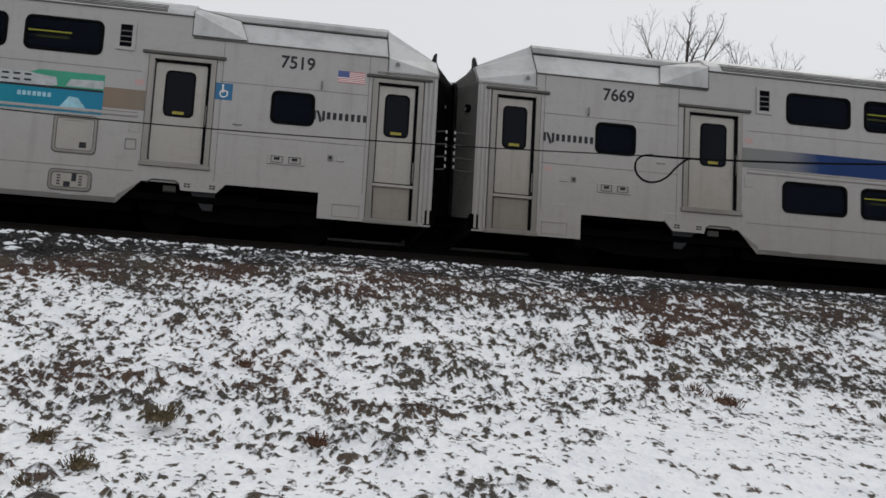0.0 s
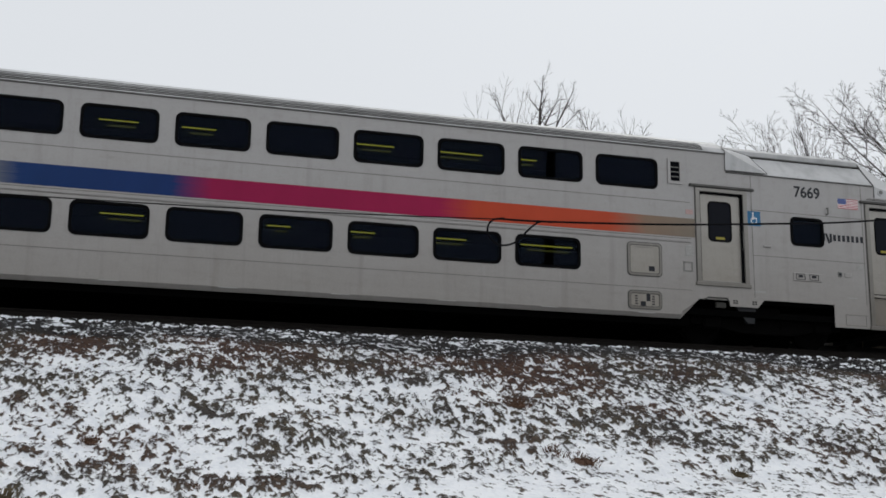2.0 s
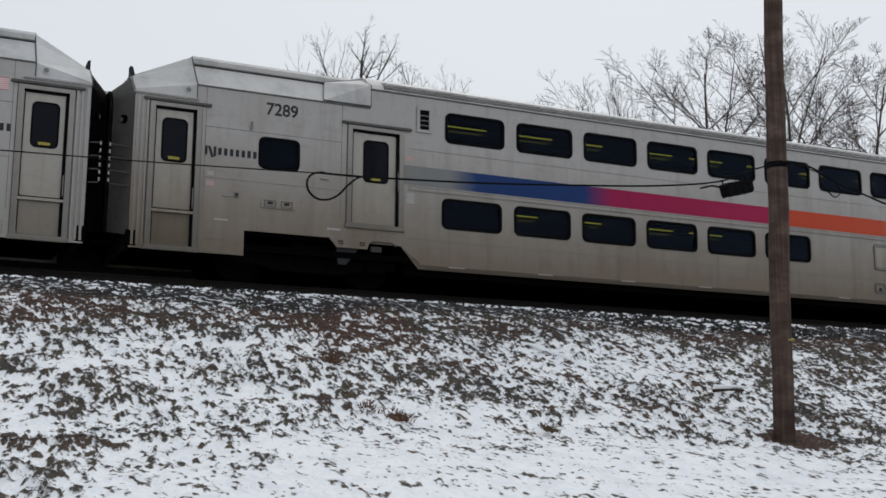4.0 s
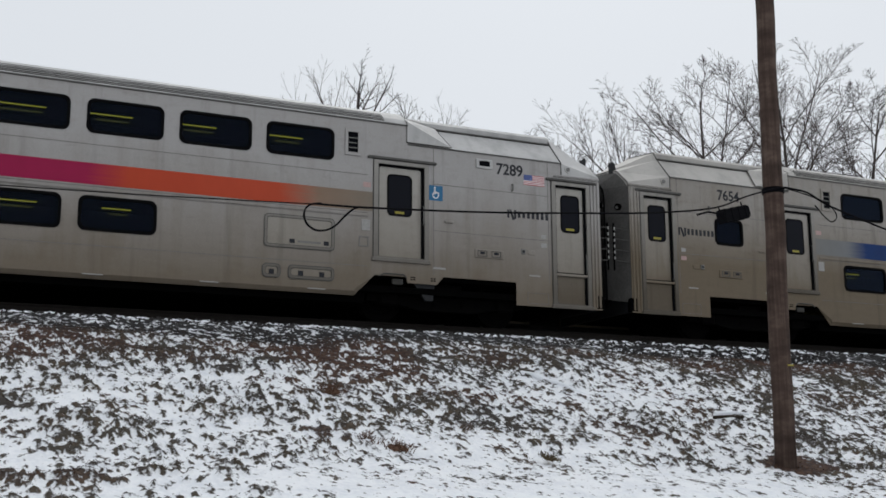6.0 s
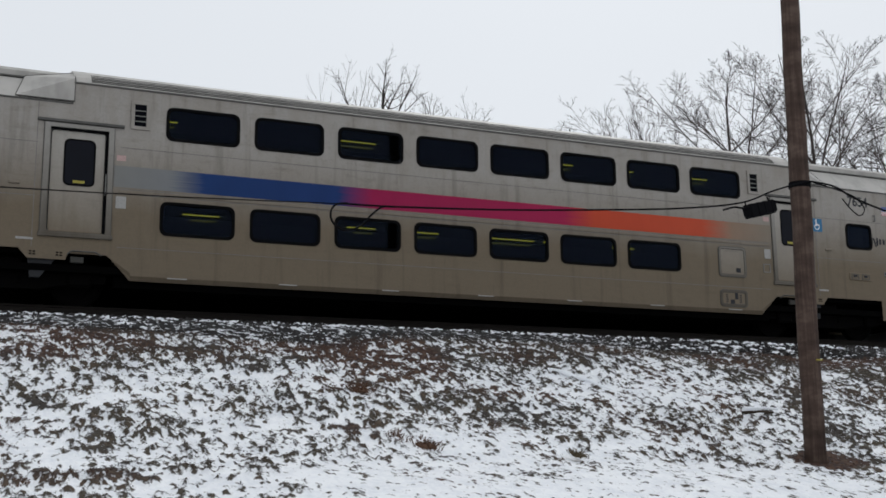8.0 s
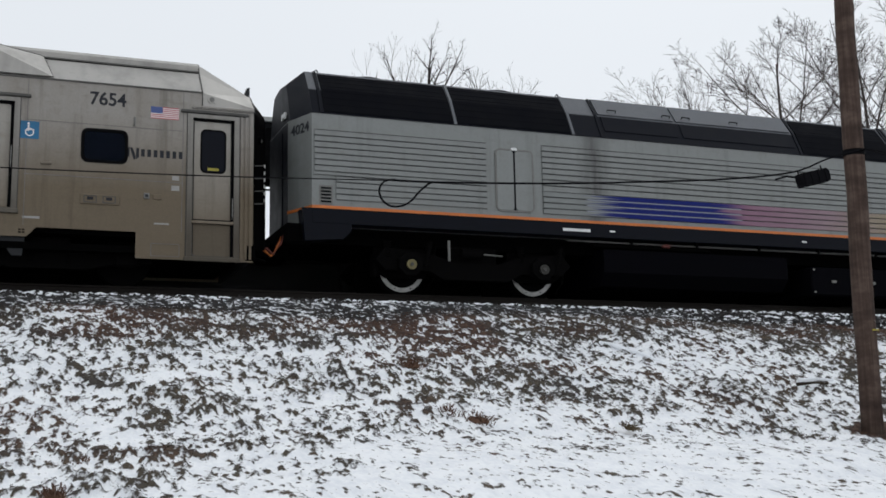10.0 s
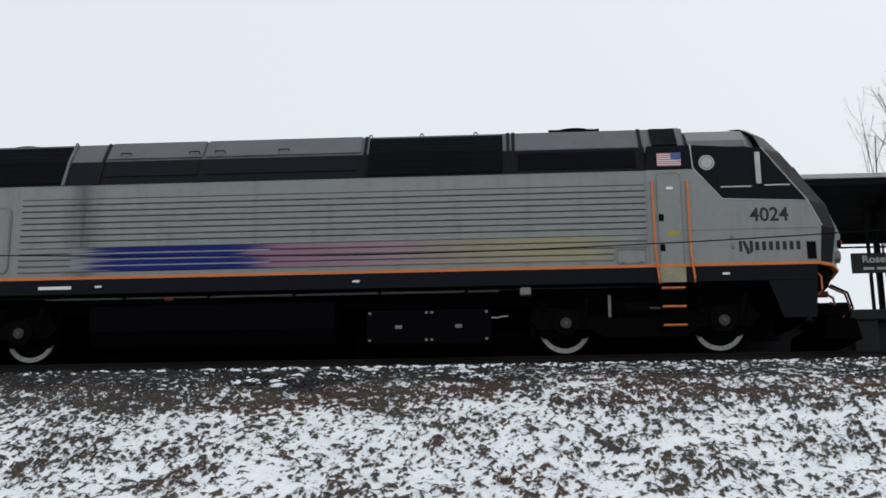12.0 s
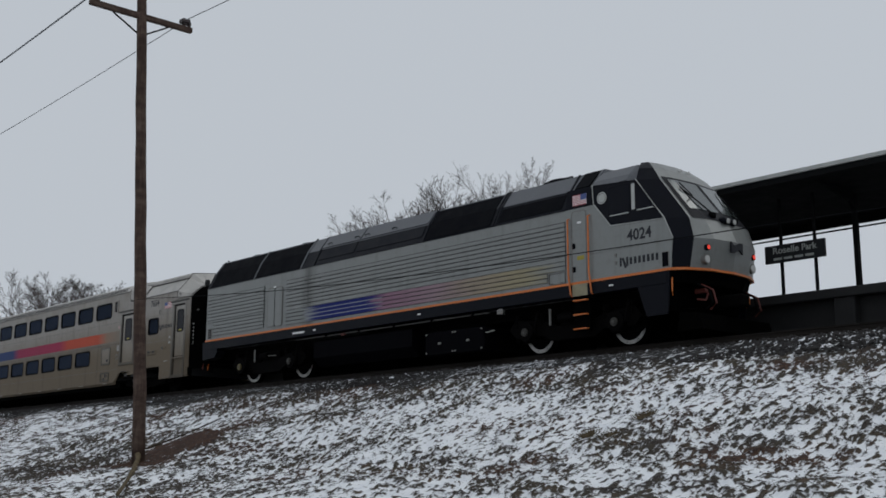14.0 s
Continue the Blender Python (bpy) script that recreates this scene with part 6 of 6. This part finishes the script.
for s in (-1, 1):
    part("brace", tube([(-1.16, s * 0.75, 10.93), (-1.13, s * 0.05, 10.52)], 0.022, 6), M_CABLE, arm)
    for dy in (1.30, 1.16):
        ins = part("insulator", tube([(-1.1, s * dy, 11.05), (-1.1, s * dy, 11.1), (-1.1, s * dy, 11.15), (-1.1, s * dy, 11.22), (-1.1, s * dy, 11.27)], [0.02, 0.05, 0.06, 0.04, 0.03], 12), M_CERAMIC, arm, "dark glazed insulator")
part("cutout_switch", box(-1.2, -1.0, 1.05, 1.3, 11.12, 11.24, 0.03), M_CERAMIC, arm)


def span(a, b, sag, n=24):
    a, b = Vector(a), Vector(b)
    return [a.lerp(b, k / n) - Vector((0, 0, 4 * sag * (k / n) * (1 - k / n))) for k in range(n + 1)]


def smooth_line(pts, n=5):
    """A soft curve through the points."""
    p = [Vector(q) for q in pts]
    p = [p[0] * 2 - p[1]] + p + [p[-1] * 2 - p[-2]]
    out = []
    for a, b, c, d in zip(p, p[1:], p[2:], p[3:]):
        for k in range(n):
            u = k / n
            out.append(0.5 * (2 * b + (c - a) * u + (2 * a - 5 * b + 4 * c - d) * u * u + (3 * b - a - 3 * c + d) * u ** 3))
    return out + [p[-2]]


def wire(name, pts, r, mat, label):
    if len(pts) < 15:
        pts = smooth_line(pts)
    return tagged(part(name, tube(pts, r, 6), mat), label, "cable")


for y, r in ((-9.25, 0.022), (-6.75, 0.011)):
    wire("overhead_wire", span((-24.8, y, 8.42), (-62, y, 8.2), 0.32), r, M_WIRE, "grey overhead wire running along the pole line")
    wire("overhead_wire", span((-24.8, y, 8.42), (11.2, y, 8.5), 0.5), r, M_WIRE, "grey overhead wire running along the pole line")
wire("telephone_cable", [(-23.95, -8.16, 0.95), (-18, -8.16, 0.48), (-12, -8.16, 0.2), (-7, -8.16, 0.07), (-2.95, -8.16, -0.03), (-0.75, -8.16, -0.04), (1.96, -8.16, 0.02), (4.4, -8.16, 0.12)], 0.007, M_CABLE, "thin black cable strung low between the poles")
wire("telephone_cable", [(4.2, -8.16, 0.115), (4.84, -8.16, 0.13), (6.3, -8.16, 0.21), (7.65, -8.16, 0.32), (8.9, -8.16, 0.44), (9.92, -8.16, 0.6), (10.5, -8.16, 0.82), (11.0, -8.16, 0.98), (11.2, -8.16, 1.02)], 0.0125, M_CABLE, "thicker black cable sagging from the pole")
wire("telephone_cable", [(11.2, -8.16, 1.02), (11.6, -8.17, 0.98), (11.95, -8.17, 0.84), (12.6, -8.17, 0.68), (13.4, -8.17, 0.52), (16, -8.17, 0.2), (24, -8.17, 0.1), (34, -8.17, 0.6)], 0.014, M_CABLE, "black cable running on past the pole")
wire("cable_loop", [(4.86, -8.17, 0.125), (4.70, -8.18, 0.11), (4.56, -8.19, 0.0), (4.45, -8.2, -0.12), (4.33, -8.2, -0.19), (4.2, -8.2, -0.2), (4.10, -8.2, -0.14), (4.06, -8.2, -0.05), (4.08, -8.19, 0.04), (4.15, -8.18, 0.10), (4.27, -8.17, 0.125)], 0.0125, M_CABLE, "slack loop of black cable")
wire("cable_loop", [(11.22, -8.18, 1.0), (11.6, -8.2, 0.93), (11.95, -8.2, 0.84), (12.1, -8.2, 0.68), (12.0, -8.2, 0.58), (11.85, -8.2, 0.66), (11.7, -8.2, 0.80)], 0.009, M_CABLE, "slack loop of black cable")
box_ob = empty("splice_case", pose(10.22, -8.2, 0.53, 0, -14, 0), "black splice case hung on the cable beside the pole", "cable box")
part("shell", prism(round_rect(-0.23, 0.23, -0.085, 0.085, 0.045), -0.08, 0.08), M_CABLE, box_ob)
for k in range(4):
    part("band", prism(round_rect(-0.21 + 0.12 * k, -0.17 + 0.12 * k, -0.095, 0.095, 0.015), -0.088, 0.088), M_CABLE, box_ob)
for dx in (-0.2, 0.2):
    part("hanger", tube([(dx, 0.02, 0.07), (dx, 0.03, 0.15)], 0.010, 6), M_RUBBER, box_ob)
part("tail_cable", tube([(-0.26, 0, 0.05), (-0.42, 0, 0.1), (-0.6, 0.02, 0.09)], 0.014, 6), M_CABLE, box_ob)

# dead limbs and coarse clumps on the slope
def on_slope(x, y, up=0.0):
    return (x, y, ground_z(y) + up)


for pts, r, mat, label in (([on_slope(11.55, -5.92, 0.05), on_slope(11.9, -5.97, 0.09), on_slope(12.2, -5.93, 0.06)], 0.04, M_SNOWCAP, "snow-covered stick on the slope"),
                           ([on_slope(11.42, -6.05, 0.03), on_slope(11.7, -6.1, 0.07), on_slope(12.0, -6.06, 0.05)], 0.03, M_LEAF, "dark dead stick under snow"),
                           ([on_slope(9.40, -3.62, -0.02), on_slope(9.52, -3.85, 0.03), on_slope(9.58, -4.1, 0.01), on_slope(9.74, -4.35, 0.03), on_slope(9.78, -4.62, 0.01), on_slope(9.95, -4.9, -0.02)], 0.06, M_SNOWCAP, "fallen limb under a ridge of snow"),
                           ([on_slope(-23.9, -7.95, 0.30), on_slope(-23.2, -8.3, 0.24), on_slope(-22.2, -8.9, 0.14), on_slope(-20.8, -9.75, 0.08), on_slope(-19.1, -10.8, 0.05)], 0.075, M_TAN, "pale brown fallen limb below the pole"),
                           ([on_slope(-25.6, -6.9, 0.05), on_slope(-24.9, -6.2, 0.18), on_slope(-24.6, -5.4, 0.30)], 0.03, M_LEAF, "dark fallen limb behind the pole")):
    tagged(part("fallen_branch", tube(pts, [r * (1 - 0.5 * k / (len(pts) - 1)) * (0.75 if k % 2 else 1.0) for k in range(len(pts))], 8), mat), label, "branch")


def grass_clump(x, y, size, seed, mat, label):
    """A low mound of bent dead blades."""
    rnd = random.Random(seed)
    th = empty("grass_clump", pose(*on_slope(x, y, 0.03), 17, 0, 0), label, "grass clump", "dead clumps on the slope")
    bm = bmesh.new()
    bmesh.ops.create_icosphere(bm, subdivisions=2, radius=size * 0.36, matrix=Matrix.Diagonal((1.1, 1.5, 0.22, 1)))
    for v in bm.verts:
        v.co *= rnd.uniform(0.75, 1.2)
    part("root_mound", bm, mat, th)
    co, faces = [], []
    for _ in range(170):
        a, rr = rnd.uniform(0, 6.28), size * rnd.uniform(0, 0.62)
        px, py = rr * math.cos(a), 1.5 * rr * math.sin(a)
        t, w, h = rnd.uniform(0, 6.28), rnd.uniform(0.003, 0.008), size * rnd.uniform(0.06, 0.30)
        ox, oy = math.cos(a) * h * rnd.uniform(0.3, 1.1), math.sin(a) * h * rnd.uniform(0.3, 1.1)
        b = len(co)
        co += [(px - w * math.cos(t), py - w * math.sin(t), 0.0), (px + w * math.cos(t), py + w * math.sin(t), 0.0),
               (px + ox * 0.6 + w, py + oy * 0.6, h * 0.75), (px + ox * 0.6 - w, py + oy * 0.6, h * 0.75), (px + ox, py + oy, h * 0.7)]
        faces += [(b, b + 1, b + 2, b + 3), (b + 3, b + 2, b + 4)]
    me = bpy.data.meshes.new("dead_tuft")
    me.from_pydata(co, [], faces)
    me.materials.append(mat)
    ob = new("dead_tuft", me)
    ob.parent = th
    tagged(ob, "bent dead blades", kind="stuff")


for k, (x, y, size, tan) in enumerate(((-0.87, -9.66, 0.30, 1), (-1.74, -10.64, 0.18, 1), (-1.31, -11.46, 0.2, 1), (-1.55, -12.08, 0.2, 1), (0.53, -10.38, 0.22, 0), (-0.17, -7.2, 0.18, 0), (0.77, -9.0, 0.2, 0), (3.31, -9.78, 0.26, 1), (3.53, -10.04, 0.24, 0),
                                       (4.9, -10.78, 0.26, 1), (5.52, -7.52, 0.3, 0), (5.26, -7.22, 0.26, 0), (5.52, -5.12, 0.32, 0), (-1.4, -5.36, 0.3, 0), (7.4, -7.9, 0.20, 1), (-11.23, -6.74, 0.3, 1), (-11.75, -6.7, 0.3, 1), (-8.14, -7.66, 0.34, 0), (-11.33, -5.84, 0.3, 1))):
    grass_clump(x, y, size, 60 + k, M_TAN if tan else M_STRAW, "tan clump of dead grass in the snow" if tan else "dark clump of dead weeds in the snow")


# ---------------------------------------------------------------- bare trees
def tree(az, dist, top_el, spread, seed, label, levels=4, dense=1.0, wide=1.0, stout=0.5, lean=0.0, low=0.45):
    """A leafless tree whose tip stands at that bearing and height as seen from the path."""
    rnd = random.Random(seed)
    bx, by = -dist * math.sin(radians(az)), -20.45 + dist * math.cos(radians(az))
    z0 = ground_z(by) - 0.3
    height = -2.9 + dist * math.tan(radians(top_el)) - z0
    th = empty("bare_tree", pose(bx, by, z0), label, "tree", "bare trees beyond the platform")
    wood = ([], []), ([], [])
    thin = dist * 0.000115

    def strip(pts, rad, seg, target):
        co, faces = target
        b = len(co)
        for k, p in enumerate(pts):
            d = pts[min(k + 1, len(pts) - 1)] - pts[max(k - 1, 0)]
            a = d.cross(Vector((0.3, 0.9, 0.2))).normalized()
            c = d.cross(a).normalized()
            for j in range(seg):
                q = 2 * math.pi * j / seg
                co.append(tuple(p + rad[k] * (math.cos(q) * a + math.sin(q) * c)))
        for k in range(len(pts) - 1):
            for j in range(seg):
                i, n = b + k * seg + j, b + k * seg + (j + 1) % seg
                faces.append((i, n, n + seg, i + seg))

    def limb(p, d, length, r, level):
        n = (14, 10, 7, 5, 3)[level]
        pts, rad, kids = [p], [r], []
        q, v = p.copy(), d.copy()
        # limbs bend up towards the light and kink a little at each joint
        rise, kink = (0.0, 0.022, 0.035, 0.04, 0.03)[level], (0.025, 0.055, 0.075, 0.10, 0.12)[level]
        for k in range(n):
            f = (k + 1) / n
            v = (v + Vector((rnd.gauss(0, kink), rnd.gauss(0, kink), rise + rnd.gauss(0, kink * 0.5)))).normalized()
            q = q + v * (length / n)
            pts.append(q.copy())
            rad.append(max(thin * (1.0 if level > 2 else 1.25), r * (1 - 0.82 * f)))
            kids.append((q.copy(), v.copy(), rad[-1], f))
        strip(pts, rad, (8, 5, 4, 3, 3)[level], wood[0] if level <= 1 else wood[1])
        if level >= levels:
            return
        turn = rnd.uniform(0, 6.28)
        for q2, v2, r2, f in kids[:-1]:
            if f < (low if level == 0 else 0.18):
                continue
            for _ in range(2 if level in (0, 2) and rnd.random() < 0.75 * dense else 1):
                if rnd.random() > 0.62 + 0.38 * dense:
                    continue
                turn += 2.4 + rnd.gauss(0, 0.35)
                side = Vector((math.cos(turn), math.sin(turn), 0.0))
                side = (side - v2 * side.dot(v2)).normalized()
                open_by = rnd.uniform(0.45, 0.85) * spread
                w = (v2 + side * open_by).normalized()
                if level == 0:
                    size = height * (1.06 - f) * rnd.uniform(0.75, 1.05) + 0.04 * height
                else:
                    size = length * (1.0 - 0.55 * f) * rnd.uniform(0.38, 0.66)
                limb(q2, w, size, max(thin, r2 * rnd.uniform(0.55, 0.8)), level + 1)

    limb(Vector((0, 0, 0)), Vector((rnd.gauss(0, 0.03), 0, 1)).normalized(), height, 0.019 * stout * height, 0)
    zs = sorted(v[2] for v in wood[1][0])
    top = zs[int(len(zs) * 0.998)]
    high = [v for v in wood[1][0] if v[2] > 0.8 * top]
    cx, cy = (sum(v[k] for v in high) / len(high) for k in (0, 1))
    for name, (co, faces) in zip(("trunk", "crown"), wood):
        me = bpy.data.meshes.new(name)
        me.from_pydata([((x - cx * z / top) * wide + lean * z, (y - cy * z / top) * wide, z * height / top) for x, y, z in co], [], faces)
        me.materials.append(M_BARK)
        ob = new(name, me)
        ob.parent = th
        if name == "crown":
            tagged(ob, "fine bare twigs")


tree(-20.8, 44, 20.4, 1.35, 21, "bare tree with a dark forked crown behind the platform", dense=0.85, levels=3, wide=0.8, stout=0.95, low=0.66)
tree(-22.2, 44, 18.8, 1.25, 52, "bare tree with limbs that lean over", dense=0.8, levels=3, wide=0.8, stout=0.8, lean=0.07, low=0.62)
tree(-18.6, 46, 19.6, 1.05, 22, "slender bare tree with few branches", dense=0.35, levels=3, wide=0.6, low=0.68)
tree(-38.4, 48, 19.3, 1.25, 23, "wide bare tree with dense fine twigs", dense=0.9, wide=1.15, low=0.55)
tree(-42.6, 52, 19.5, 1.2, 24, "wide bare tree with dense fine twigs", dense=0.85, wide=1.1, low=0.55)
tree(-46.6, 46, 17.8, 1.2, 27, "bare tree with dense fine twigs", dense=0.8, wide=1.1, low=0.55)
tree(-34.4, 50, 18.0, 0.8, 25, "bare tree with upright twigs", dense=0.5, wide=0.6, low=0.65)
tree(-31.6, 54, 17.4, 1.0, 26, "low bare tree with fine twigs", dense=0.7, wide=0.9, lean=-0.02, low=0.62)
tree(-50.5, 50, 17.5, 1.2, 28, "wide bare tree with dense fine twigs", dense=0.8, low=0.55)
tree(43.2, 75, 15.7, 0.90, 31, "tall thin bare tree in the distance", dense=0.6, levels=4, wide=0.70, low=0.55)
tree(46.6, 80, 14.8, 1.10, 32, "bare tree in the distance", dense=0.8, levels=4, wide=0.90, low=0.55)
tree(49.0, 85, 13.9, 1.20, 33, "bare spreading tree in the distance", dense=0.9, levels=4, wide=1.00, low=0.55)
tree(50.8, 90, 13.3, 0.9, 34, "bare spreading tree in the distance", dense=0.9, levels=4, wide=1.0, low=0.55)
tree(41.6, 80, 14.0, 1.00, 35, "bare tree in the distance", dense=0.7, levels=4, wide=0.80, low=0.55)
tree(45.0, 85, 14.6, 1.10, 41, "bare tree in the distance", dense=0.8, levels=4, wide=0.90, low=0.55)
tree(65.2, 120, 9.2, 1.3, 36, "bare round-headed tree far off", levels=4)
tree(66.9, 120, 9.1, 1.3, 37, "bare round-headed tree far off", levels=4)
tree(63.6, 120, 8.6, 1.3, 38, "bare round-headed tree far off", levels=4)
tree(35.5, 85, 8.6, 0.9, 39, "low bare tree seen under the canopy", levels=3)
tree(31.0, 90, 8.2, 0.9, 40, "low bare tree seen under the canopy", levels=3)
tree(-19.5, 34, 9.0, 1.0, 42, "thicket of bare shrubs behind the platform", levels=3)
tree(-2.0, 36, 10.5, 0.8, 43, "bare tree behind the platform", levels=3)


# ---------------------------------------------------------------- motion
def motions():
    times = [0.5 * k for k in range(29)]
    ticks = [k / FPS for k in range(14 * FPS + 1)]
    for at, thing, wheels in CARS + [ENGINE]:
        walk(thing, [(t, pose(at + travel(t), 0, 0)) for t in times])
        for w, r in wheels:
            place = w.location.copy()
            walk(w, [(t, pose(*place, 0, math.degrees(travel(t) / r), 0)) for t in ticks])


motions()
